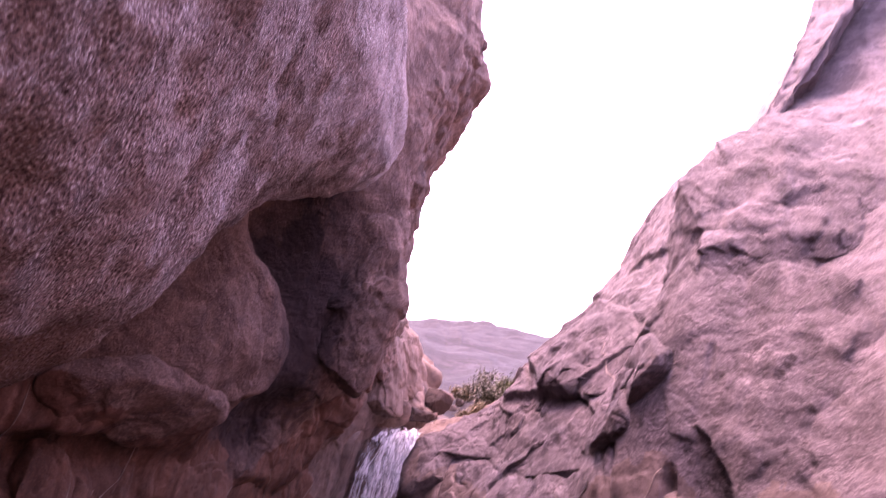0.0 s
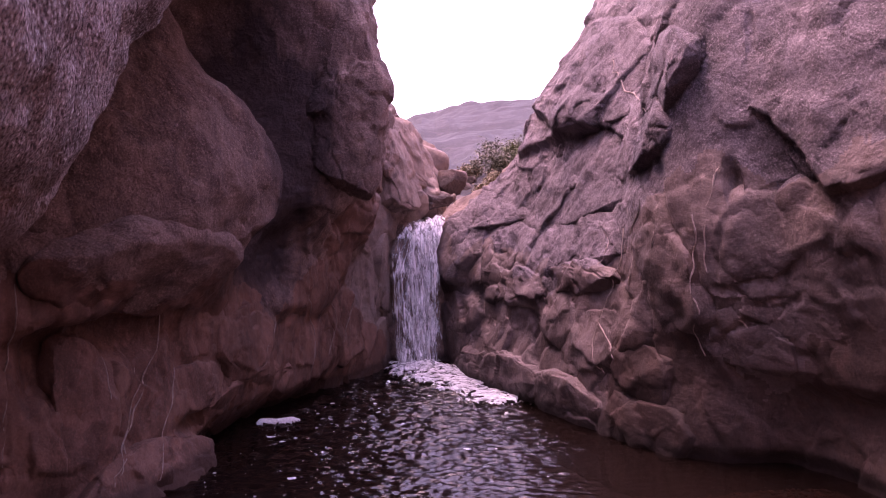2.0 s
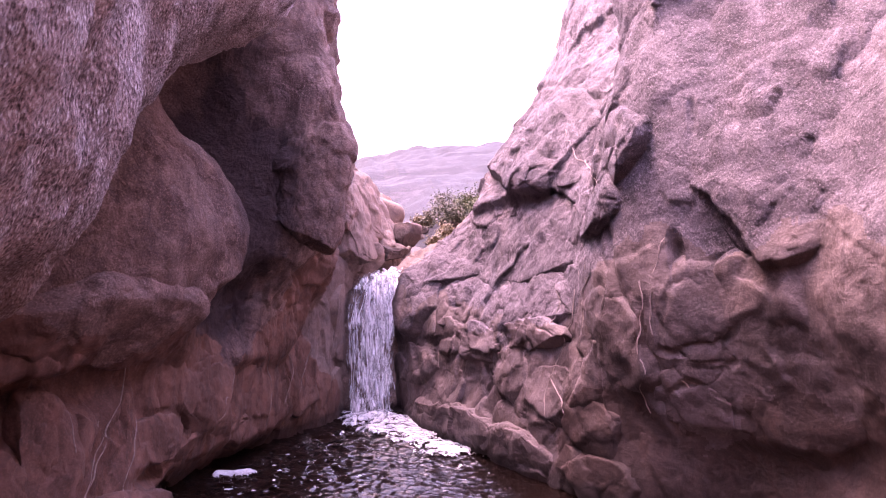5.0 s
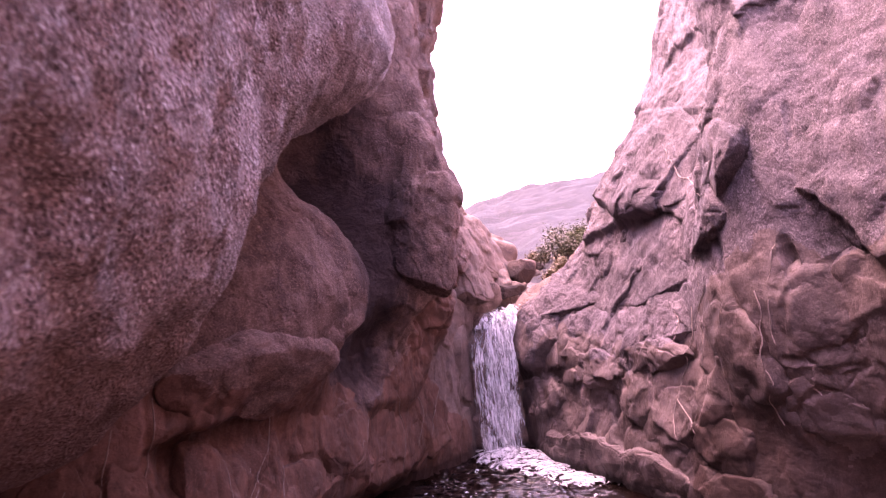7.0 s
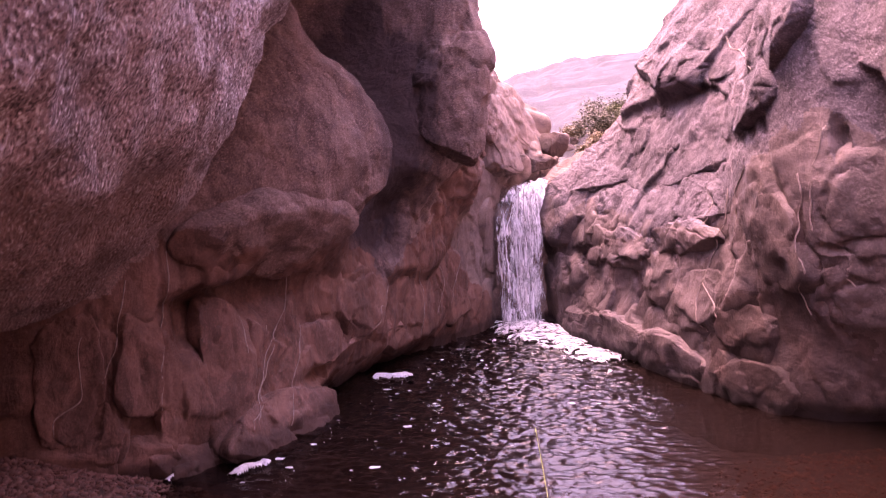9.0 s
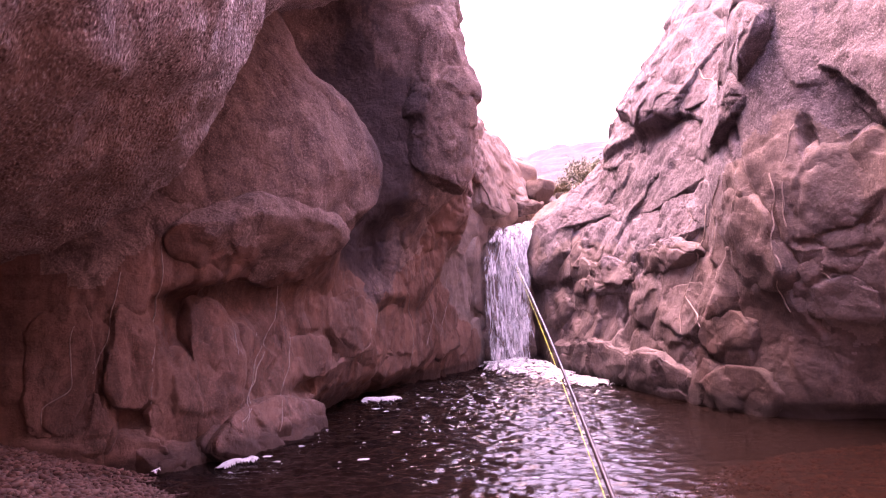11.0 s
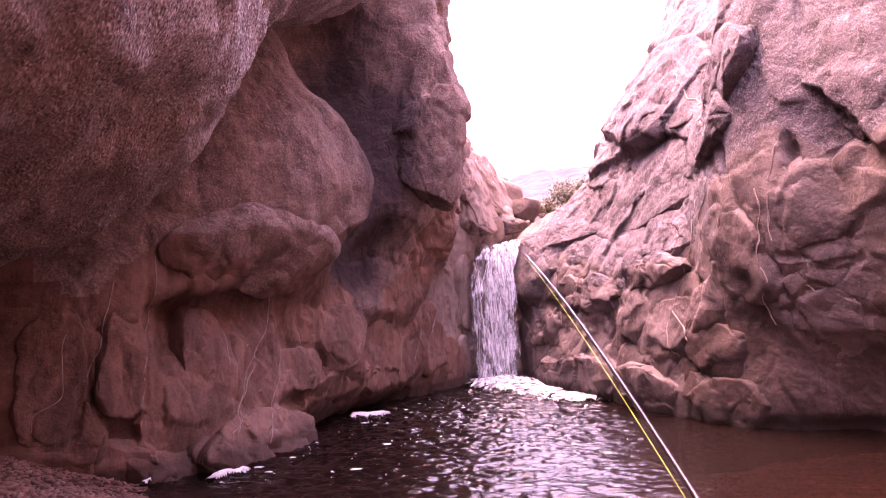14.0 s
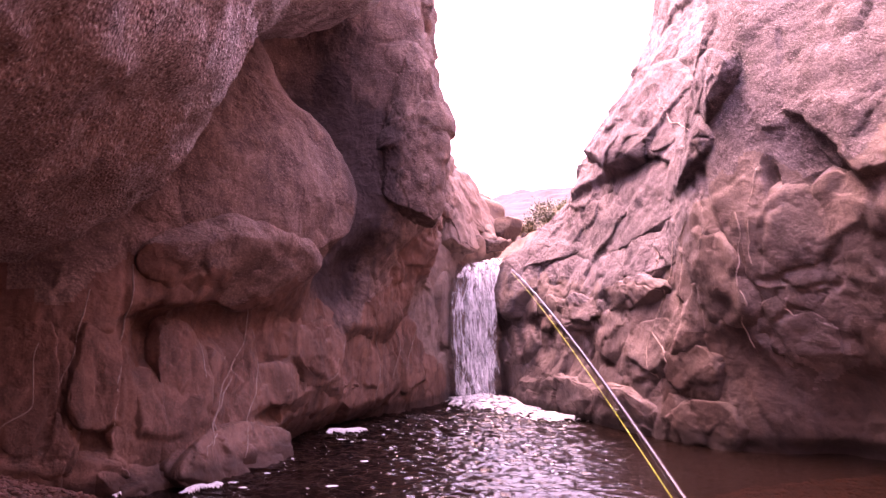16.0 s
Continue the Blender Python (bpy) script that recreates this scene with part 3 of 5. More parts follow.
LEFT_ROCKS += [
    (17.60, 0.43, 0.20, 0.22, 0.03, 3.0),
    (17.96, 0.13, 0.23, 0.16, 0.02, 2.8),
    (18.30, 0.09, 0.21, 0.20, 0.0, 3.0),
    (19.27, 0.65, 0.22, 0.28, 0.024, 3.0),
    (20.10, 0.66, 0.36, 0.18, 0.03, 3.0),
    (19.31, 0.11, 0.58, 0.19, 0.04, 3.0),
    (18.82, 0.07, 0.24, 0.19, 0.0, 3.0),
    (21.30, 0.30, 0.80, 0.24, 0.0, 3.0),
    (20.45, 1.12, 0.40, 0.26, 0.036, 2.8),
    (17.30, 0.85, 0.22, 0.45, 0.03, 3.2),
    (24.60, 2.20, 0.50, 0.50, 0.06, 3.0),
    (25.20, 2.90, 0.60, 0.50, 0.10, 3.2),
    (25.80, 3.35, 0.60, 0.50, 0.10, 3.2),
    (24.90, 1.30, 0.40, 0.60, 0.04, 3.2),
    (26.40, 2.60, 0.60, 0.40, 0.10, 3.2),
    (22.60, 6.30, 0.60, 0.70, 0.0, 2.4),
]


def cube_sphere(k):
    """Unit directions on a sphere from a cube's six grids, with the faces between them."""
    t = np.linspace(-1, 1, k)
    verts, faces = [], []
    for axis in range(3):
        for sign in (-1, 1):
            a, b = np.meshgrid(t, t, indexing="ij")
            q = np.zeros((k, k, 3))
            q[..., axis], q[..., (axis + 1) % 3], q[..., (axis + 2) % 3] = sign, np.tan(a * 0.785398), np.tan(b * 0.785398)
            faces.append(grid_faces(k, k, flip=sign < 0) + len(verts) * k * k)
            verts.append(q.reshape(-1, 3))
    q = np.concatenate(verts)
    _, first, back = np.unique(np.round(q * 4000).astype(np.int64), axis=0, return_index=True, return_inverse=True)
    return q[first], back.reshape(-1)[np.concatenate(faces)]


ROCKS = []


def rock_mass(surface, spot, seed):
    """A jointed rock set into a cliff: a rounded block, cut by flat breaks, that follows the face."""
    s, z, p, owner, mats = surface
    cs, cz, rs, rz, out, square = spot
    i, j = np.searchsorted(s, cs), np.searchsorted(z, cz)
    i0, i1 = np.searchsorted(s, (cs - 0.6 * rs, cs + 0.6 * rs))
    j0, j1 = np.searchsorted(z, (cz - 0.6 * rz, cz + 0.6 * rz))
    i1, j1 = min(i1, len(s) - 1), min(j1, len(z) - 1)
    along, up = p[i1, j] - p[i0, j], p[i, j1] - p[i, j0]
    ra, ru = rs * np.linalg.norm(along) / (s[i1] - s[i0]), rz * np.linalg.norm(up) / (z[j1] - z[j0])
    along, up = along / np.linalg.norm(along), up / np.linalg.norm(up)
    face = np.cross(along, up)
    face /= np.linalg.norm(face)
    if face[0] * (1 if owner.name == "cliff_left" else -1) < 0:
        face = -face
    up = np.cross(face, along) * (1 if np.cross(face, along)[2] > 0 else -1)
    deep = 0.75 * min(ra, ru)
    q, faces = cube_sphere(int(np.clip(60 * max(ra, ru), 24, 64)))
    q = q / ((np.abs(q) ** square).sum(1) ** (1 / square))[:, None]
    rng = np.random.default_rng(seed)
    flat_face = 0.42 if square > 2.7 else 0.62
    q[:, 2] = np.where(q[:, 2] > flat_face, flat_face + 0.18 * (q[:, 2] - flat_face), q[:, 2])
    for k in range(9):
        w = rng.normal(size=3)
        w[2] = abs(w[2]) * 0.9
        w /= np.linalg.norm(w)
        reach = (q @ w)
        over = np.clip(reach - reach.max() * ((0.74 if square > 2.25 else 0.87) + 0.2 * rng.random()), 0, None)
        q = q - 0.92 * over[:, None] * w
    turn = 0.25 * rng.normal()
    u, v = q[:, 0] * math.cos(turn) - q[:, 1] * math.sin(turn), q[:, 0] * math.sin(turn) + q[:, 1] * math.cos(turn)
    front = q[:, 2].max() * deep
    centre = p[i0 : i1 + 1, j0 : j1 + 1].reshape(-1, 3).mean(0)
    c = centre + face * (out - front)
    v3 = c + 1.25 * ra * u[:, None] * along + 1.25 * ru * v[:, None] * up + (deep * q[:, 2])[:, None] * face
    n = q / np.linalg.norm(q, axis=1, keepdims=True)
    n = n[:, :1] * along + n[:, 1:2] * up + n[:, 2:] * face
    size = min(ra, ru)
    d = 0.10 * size * fbm(v3 * 0.9 / size, 4, 7) + 0.012 * fbm(v3 * 5.0, 5, 6, 0.6) - 0.02 * np.clip(fbm(v3 * 3.4, 5, 16) - 0.35, 0, 1)
    d += (1.0 if square > 2.25 else 0.25) * fracture(v3, np.array([0.45, 0.45, 0.4]), 33, 0.006, 0.05, 0.03, 0.012)
    v3 = v3 + n * d[:, None]
    me = mesh_of("rock", v3, faces)
    for m in mats:
        me.materials.append(m)
    me.polygons.foreach_set("material_index", rock_kind(owner.name, v3[faces[:, 0]]))
    ROCKS.append((owner.name, v3, faces))
    part("rock", me, None, owner)


for surface, spots in ((RIGHT_SURFACE, RIGHT_ROCKS), (LEFT_SURFACE, LEFT_ROCKS)):
    for k, spot in enumerate(spots):
        rock_mass(surface, spot, 300 + k)


# the great overhanging boulder: a rounded mass that leans out over the bank
OVER_PLAN = [(-1.4, -5.0), (-1.25, 0.0), (-1.2, 2.0), (-1.42, 3.1), (-1.7, 4.0), (-2.0, 4.6), (-2.6, 5.0), (-4.0, 5.3), (-6.0, 5.4)]
OVER_PROFILE = [(-4.0, 1.75), (-2.2, 1.5), (-1.3, 1.42), (-0.75, 1.5), (-0.4, 1.65), (-0.15, 1.85), (0.0, 2.0), (0.26, 2.35),
                (0.38, 2.8), (0.46, 3.3), (0.55, 4.0), (0.56, 5.0), (0.3, 5.8), (-0.3, 6.4), (-1.2, 6.8), (-2.5, 7.2), (-5.0, 7.6)]


def overhang():
    plan, prof = np.array(OVER_PLAN), np.array(OVER_PROFILE)
    at = np.r_[0, np.cumsum(np.linalg.norm(np.diff(plan, axis=0), axis=1))]
    s = spaced((0, 0.15), (4.5, 0.022), (12.0, 0.06), (at[-1],))
    line = blur(np.stack([np.interp(np.arange(0, at[-1], 0.05), at, plan[:, k]) for k in (0, 1)], 1), 8, 0)
    way = np.gradient(line, axis=0)
    way /= np.linalg.norm(way, axis=1, keepdims=True)
    out = blur(np.stack([way[:, 1], -way[:, 0]], 1), 7, 0)
    out /= np.linalg.norm(out, axis=1, keepdims=True)
    k = np.arange(len(line)) * 0.05
    line, out = (np.stack([np.interp(s, k, q[:, j]) for j in (0, 1)], 1) for q in (line, out))
    t = np.r_[0, np.cumsum(np.linalg.norm(np.diff(prof, axis=0), axis=1))]
    v = np.arange(0, t[-1], 0.02)
    curve = blur(np.stack([np.interp(v, t, prof[:, j]) for j in (0, 1)], 1), 8, 0)
    keep = np.r_[np.arange(0, 90, 5), np.arange(90, 330), np.arange(330, len(v), 4)]
    curve = curve[keep]
    p = np.zeros((len(s), len(curve), 3))
    w = np.clip((line[:, 1] - 2.7) / 1.6, 0, 1)[:, None]
    w = w * w * (3 - 2 * w)
    off = np.where(curve[None, :, 1] > 2.0, curve[None, :, 0] * (1 - 0.9 * w), curve[None, :, 0])
    p[:, :, :2] = line[:, None] + out[:, None] * off[..., None]
    p[:, :, 2] = curve[None, :, 1]
    # higher up the rock reaches on along the gorge, as a roof over the hollow
    rise = (1.9, 2.45, 2.95, 3.3, 3.6, 4.0, 4.35, 5.0, 6.0, 7.0)
    p[:, :, 0] += w * np.interp(curve[:, 1], rise, (0, 0.22, 0.4, 0.48, 0.58, 0.75, 0.86, 0.9, 0.7, 0.3))[None]
    p[:, :, 1] += w * np.interp(curve[:, 1], rise, (-0.35, -0.25, 0.0, 0.35, 0.75, 1.65, 2.55, 3.2, 3.4, 3.4))[None]
    n = grid_normals(p)
    if (n[:, :, :2] * out[:, None]).sum() < 0:
        n = -n
    flat = p.reshape(-1, 3)
    d = 0.06 * fbm(flat * 1.2, 3, 41) + 0.03 * fbm(flat * (5, 5, 2.6), 4, 42) + 0.009 * fbm(flat * (17, 17, 10), 3, 43)
    d -= 0.06 * np.clip(fbm(flat * 2.6, 4, 44) - 0.35, 0, 1)
    # weathered hollows
    for spot, deep, wide in (((-1.19, 2.55, 2.35), 0.06, 0.075), ((-1.12, 2.95, 2.58), 0.05, 0.06), ((-1.1, 2.2, 2.9), 0.03, 0.09)):
        away = np.linalg.norm(flat - spot, axis=1) + 0.03 * fbm(flat * 9, 3, 45)
        d -= deep * np.exp(-((away / wide) ** 2)) * (1 + 0.5 * fbm(flat * 30, 2, 46))
    p = p + n * d.reshape(p.shape[:2])[..., None]
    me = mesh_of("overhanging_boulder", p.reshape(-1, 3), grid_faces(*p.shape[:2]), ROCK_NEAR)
    return tagged(new("overhanging_boulder", me), "huge rough pitted boulder leaning out over the gravel bank", "boulder")


overhang()


# ---------------------------------------------------------------- ground
def ground_height(x, y):
    p = np.stack([x, y, 0 * x], -1).reshape(-1, 3)
    bed = -0.6 + 0.5 * np.clip((7.0 - y + 0.35 * x) / 2.0, 0, 1) * np.clip((x - 0.2) / 1.4, 0.0, 1) + 0.45 * np.clip((4.6 - y) / 1.0, 0, 1)
    beach = 0.14 * (4.55 - 1.3 * np.clip((x + 2.3) / 0.8, 0, 1) - y) + 0.03 * np.clip(-2 - x, 0, 3) + 0.25 * np.clip(-2.55 - 0.55 * (y - 5.0) - x, 0, 1.2)
    near = np.minimum(np.maximum(bed, np.minimum(beach, 0.45)), 0.45)
    up = 2.0 + 0.2 * np.clip(y - 12, 0, 10) + 0.06 * np.clip(y - 22, 0, 50) + 0.3 * np.clip(x - 0.7, 0, 4) + 0.15 * np.clip(-x - 0.5, 0, 5)
    near = np.where((x > -1.9) & (y > 3.0), np.minimum(near, -0.11), near)
    g = np.where(y > 11.9, up, near)
    away = np.clip((np.abs(x) - 6) / 4, 0, 1)
    g = g * (1 - away) + away * np.maximum(g, 6.0)
    far = np.clip((y - 40) / 400, 0, 1)
    hill = 78 * far**1.15 * (0.84 + 0.16 * np.tanh((x - 10) / 45)) * (1 - 0.6 * np.clip((y - 440) / 400, 0, 1))
    rough = fbm(p * 0.012, 5, 61).reshape(x.shape) * 6 * far + fbm(p * 0.1, 4, 62).reshape(x.shape) * 1.2 * np.clip((y - 25) / 60, 0, 1)
    detail = 0.03 * fbm(p * 2.5, 4, 63).reshape(x.shape)
    return g + hill + rough + detail


def ground():
    x = spaced((-700, 40), (-100, 6), (-34, 1.5), (-7, 0.1), (7, 1.5), (34, 6), (100, 40), (700,))
    y = spaced((-500, 40), (-60, 6), (-12, 0.6), (2, 0.08), (12.5, 0.3), (40, 3), (130, 7), (520, 40), (900,))
    a, b = np.meshgrid(x, y, indexing="ij")
    p = np.stack([a, b, ground_height(a, b)], -1)
    m, n, l, bs = material("ground")
    v = coords(n, l)
    pebble = tex_noise(n, l, v, 14, 6, 0.7)
    col = ramp(n, l, pebble, (0.3, (0.035, 0.019, 0.014)), (0.5, (0.062, 0.035, 0.027)), (0.7, (0.095, 0.056, 0.044)))
    broad = tex_noise(n, l, v, 0.05, 8, 0.65)
    scrub = tex_noise(n, l, coords(n, l, (1.0, 0.5, 2.0)), 0.5, 7, 0.8)
    dry = ramp(n, l, broad, (0.35, (0.0048, 0.0046, 0.0062)), (0.65, (0.0102, 0.0094, 0.0122)))
    rocky = tex_noise(n, l, coords(n, l, (1.0, 0.5, 4.0)), 0.2, 8, 0.75)
    dry = mix(n, l, ramp(n, l, rocky, (0.53, grey(0)), (0.58, grey(0.9))), dry, (0.026, 0.022, 0.025))
    dry = mix(n, l, ramp(n, l, scrub, (0.47, grey(0)), (0.58, grey(0.85))), dry, (0.0035, 0.004, 0.003))
    sep = n.new("ShaderNodeSeparateXYZ")
    l.new(v, sep.inputs[0])
    col = mix(n, l, ramp(n, l, math_node(n, l, "MULTIPLY", sep.outputs[1], 0.05), (0.58, grey(0)), (0.7, grey(1))), col, dry)
    # Bed colour darkens with depth in place of light lost in the water
    depth_dark = ramp(n, l, math_node(n, l, "ADD", math_node(n, l, "ADD", sep.outputs[2], 0.6), math_node(n, l, "MULTIPLY", tex_noise(n, l, v, 1.5, 5), 0.15)), (0.16, grey(1)), (0.5, grey(0)))
    col = mix(n, l, depth_dark, col, (0.02, 0.014, 0.011))
    l.new(col, bs.inputs["Base Color"])
    bs.inputs["Roughness"].default_value = 0.9
    bs.inputs["Specular IOR Level"].default_value = 0.25
    l.new(bump(n, l, pebble, 0.7, 0.03), bs.inputs["Normal"])
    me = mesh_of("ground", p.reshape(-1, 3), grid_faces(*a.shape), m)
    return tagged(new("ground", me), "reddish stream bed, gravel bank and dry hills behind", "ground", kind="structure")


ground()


# ---------------------------------------------------------------- rock behind the fall and boulders
def boulder(name, centre, radii, turn, seed, mat, label, facet=0.12, cut=0.5, square=2.6, cells_out=28, category="boulder"):
    """A rock: a rounded block with flat broken faces and fine relief."""
    k = cells_out
    t = np.linspace(-1, 1, k)
    verts, faces = [], []
    for axis in range(3):
        for sign in (-1, 1):
            a, b = np.meshgrid(t, t, indexing="ij")
            q = np.zeros((k, k, 3))
            q[..., axis], q[..., (axis + 1) % 3], q[..., (axis + 2) % 3] = sign, np.tan(a * 0.785398), np.tan(b * 0.785398)
            faces.append(grid_faces(k, k, flip=sign < 0) + len(verts) * k * k)
            verts.append(q.reshape(-1, 3))
    q = np.concatenate(verts)
    q /= ((np.abs(q) ** square).sum(1) ** (1 / square))[:, None]
    rng = np.random.default_rng(seed)
    for k in range(10):
        w = rng.normal(size=3)
        w /= np.linalg.norm(w)
        reach = q @ w
        q = q - 0.98 * np.clip(reach - reach.max() * (0.55 + 0.25 * rng.random()), 0, None)[:, None] * w
    rad = np.array(radii, float)
    p = q * rad
    n = q / rad
    n /= np.linalg.norm(n, axis=1, keepdims=True)
    size = float(np.mean(rad))
    d = facet * size * fracture(p / size * 1.0 + seed, np.array([1.0, 1.0, 1.0]) * cut * 2, seed, 1.0, 1.2, 0.25, 0.05)
    d += 0.025 * size * fbm(p / size * 1.6 + seed, 4, seed + 3) + 0.015 * size * fbm(p / size * 7 + seed, 3, seed + 5)
    p = p + n * d[:, None]
    key = np.round(p * 4000).astype(np.int64)
    _, first, back = np.unique(key, axis=0, return_index=True, return_inverse=True)
    faces = back.reshape(-1)[np.concatenate(faces)]
    me = mesh_of(name, p[first], faces, mat)
    ob = new(name, me)
    ob.matrix_world = pose(*centre, *turn)
    return tagged(ob, label, category)


def headwall():
    """The rock step that the stream falls over."""
    x, t = np.linspace(-1.6, 0.9, 110), np.linspace(0, 1, 120)
    a, b = np.meshgrid(x, t, indexing="ij")
    z = np.where(b < 0.6, -0.8 + b / 0.6 * 2.95, 2.15 + (b - 0.6) * 0.25)
    y = np.where(b < 0.6, 11.75 + 0.12 * np.clip(z - 1.6, 0, 1) ** 2, 11.78 + np.clip(b - 0.6, 0, 1) ** 1.2 * 5.0)
    p = np.stack([a, y, z], -1)
    p[..., 2] -= 0.12 * np.exp(-(((a + 0.15) / 0.36) ** 4)) * np.clip((b - 0.5) / 0.1, 0, 1)
    p[..., 2] += 0.35 * np.clip(-0.5 - a, 0, 1) * (b > 0.6)
    n = grid_normals(p)
    n *= -np.sign((n[..., 1]).sum())
    flat = p.reshape(-1, 3)
    d = 0.06 * fbm(flat * 1.8, 4, 71) + fracture(flat, np.array([0.5, 0.5, 0.5]), 72, 0.08, 0.1, 0.04) + 0.01 * fbm(flat * 10, 3, 73)
    p = p + n * d.reshape(a.shape)[..., None]
    me = mesh_of("fall_ledge", p.reshape(-1, 3), grid_faces(*a.shape), ROCK_LEFT)
    return tagged(new("fall_ledge", me), "wet dark rock step under the waterfall", "rock ledge", kind="structure")


headwall()
boulder("block_boulder", (0.27, 13.0, 2.76), (0.23, 0.26, 0.25), (0, 7, 18), 5, ROCK_UP, "squarish pinkish block lying on the lip above the fall", 0.05, 0.6, 9.0)
for k, (x, y, z, rx, ry, rz, tx, ty, tz) in enumerate(((-0.75, 14.2, 2.9, 0.75, 0.9, 0.85, 0, 25, 10), (-1.1, 13.2, 3.1, 0.6, 0.6, 0.6, 10, 30, 0), (-0.42, 12.9, 2.95, 0.3, 0.4, 0.42, 8, 35, 20),
                                                        (-0.08, 13.2, 2.75, 0.26, 0.3, 0.3, -10, 28, 40), (-0.3, 13.9, 3.3, 0.34, 0.4, 0.5, 15, 38, 5), (0.02, 12.6, 2.5, 0.28, 0.25, 0.16, 0, 12, -20))):
    boulder("slope_boulder", (x, y, z), (rx, ry, rz), (tx, ty, tz), 8 + 5 * k, ROCK_UP, "orange-tinged angular rock on the upstream slope", 0.12, 0.5, 7.0)

rng_slope = np.random.default_rng(21)
for k in range(34):
    y = 12.9 + 6.0 * rng_slope.random() ** 1.3
    x = (0.25 + 0.14 * (y - 12.9)) + rng_slope.normal() * (0.25 + 0.09 * (y - 12.5)) - (0.5 if k % 4 == 0 else 0.0)
    size = 0.07 + 0.16 * rng_slope.random() ** 2
    z = float(ground_height(np.array([x]), np.array([y]))[0]) + 0.25 * size
    boulder("slope_stone", (x, y, z), (size * 1.25, size, size * 0.75), (rng_slope.uniform(-20, 20), rng_slope.uniform(-20, 20), rng_slope.uniform(0, 360)), 30 + k, ROCK_UP,
            "orange-brown angular stone lying on the slope above the fall", 0.16, 0.5, 3.2, 11, "stone")


# ---------------------------------------------------------------- water
def water_material():
    m, n, l, b = material("pool_water")
    n.remove(b)
    out = n["Material Output"]
    v = coords(n, l)
    deep = n.new("ShaderNodeBsdfTransparent")
    deep.inputs[0].default_value = (0.31, 0.20, 0.15, 1)
    gloss = n.new("ShaderNodeBsdfGlossy")
    gloss.inputs["Roughness"].default_value = 0.03
    fres = n.new("ShaderNodeFresnel")
    fres.inputs["IOR"].default_value = 1.33
    nor = bump(n, l, tex_noise(n, l, coords(n, l, (1.0, 1.7, 1.0)), 22, 4, 0.55), 0.3, 0.02)
    l.new(nor, gloss.inputs["Normal"])
    l.new(nor, fres.inputs["Normal"])
    murk = n.new("ShaderNodeBsdfDiffuse")
    murk.inputs[0].default_value = (0.031, 0.017, 0.013, 1)
    under = n.new("ShaderNodeMixShader")
    under.inputs[0].default_value = 0.24
    l.new(deep.outputs[0], under.inputs[1])
    l.new(murk.outputs[0], under.inputs[2])
    body = n.new("ShaderNodeMixShader")
    l.new(fres.outputs[0], body.inputs[0])
    l.new(under.outputs[0], body.inputs[1])
    l.new(gloss.outputs[0], body.inputs[2])
    l.new(body.outputs[0], out.inputs["Surface"])
    return m


def pool():
    x, y = spaced((-6, 0.06), (-2.2, 0.02), (2.8, 0.06), (6,)), spaced((1.5, 0.1), (4.4, 0.015), (12.2,))
    a, b = np.meshgrid(x, y, indexing="ij")
    p = np.stack([a, b, 0 * a], -1)
    flat = p.reshape(-1, 3)
    r = np.sqrt((a + 0.25) ** 2 + (b - 11.3) ** 2)
    lively = (0.12 + 0.08 * np.clip((0.2 - a) / 0.8, 0, 1) + 0.8 * np.exp(-((r / 5.8) ** 2))) * (1 - 0.75 * np.clip((a - 0.45) / 0.8, 0, 1) * np.clip((9.6 - b) / 1.5, 0, 1))
    swell = 0.2 * fbm(flat * (1.6, 3.4, 1), 3, 81).reshape(a.shape) + 0.25 * fbm(flat * (5, 9, 1), 3, 82).reshape(a.shape)
    rings = 0.05 * np.sin(r * 16 + 3 * fbm(flat * 1.3, 2, 83).reshape(a.shape))
    chop = fbm(flat * (13, 25, 1), 2, 84).reshape(a.shape)
    p[..., 2] = 0.06 * lively * (swell + rings) + 0.021 * (0.08 + lively) * chop + 0.05 * np.exp(-((r / 0.5) ** 2))
    me = mesh_of("pool_water", p.reshape(-1, 3), grid_faces(*a.shape, flip=True), water_material())
    return tagged(new("pool_water", me), "dark rippling plunge pool, reddish brown in the shallows", "water", kind="structure")


pool()


def fall_material(name, low, high):
    """White water: torn streaks, denser where low and high are small."""
    m, n, l, b = material(name)
    streak = tex_noise(n, l, coords(n, l, (7.5, 7.5, 1.5)), 2.6, 7, 0.7, 0.8)
    clump = tex_noise(n, l, coords(n, l, (2.6, 2.6, 1.2)), 2.2, 4, 0.6, 0.5)
    thick = math_node(n, l, "ADD", math_node(n, l, "MULTIPLY", streak, 0.65), math_node(n, l, "MULTIPLY", clump, 0.35))
    l.new(ramp(n, l, streak, (0.36, grey(0.5)), (0.58, grey(0.88))), b.inputs["Base Color"])
    l.new(ramp(n, l, thick, (low, grey(0.03)), (high, grey(0.92))), b.inputs["Alpha"])
    b.inputs["Roughness"].default_value = 0.35
    l.new(bump(n, l, streak, 0.9, 0.03), b.inputs["Normal"])
    return m


FALL = fall_material("falling_water", 0.42, 0.52)
FALL_THIN = fall_material("thin_falling_water", 0.49, 0.58)
FOAM, fn, fl, fb = material("foam")
ft = tex_noise(fn, fl, coords(fn, fl), 35.0, 5, 0.7)
fl.new(ramp(fn, fl, ft, (0.3, grey(0.5)), (0.6, grey(0.82))), fb.inputs["Base Color"])
fb.inputs["Roughness"].default_value = 0.55
fl.new(bump(fn, fl, ft, 0.8, 0.02), fb.inputs["Normal"])


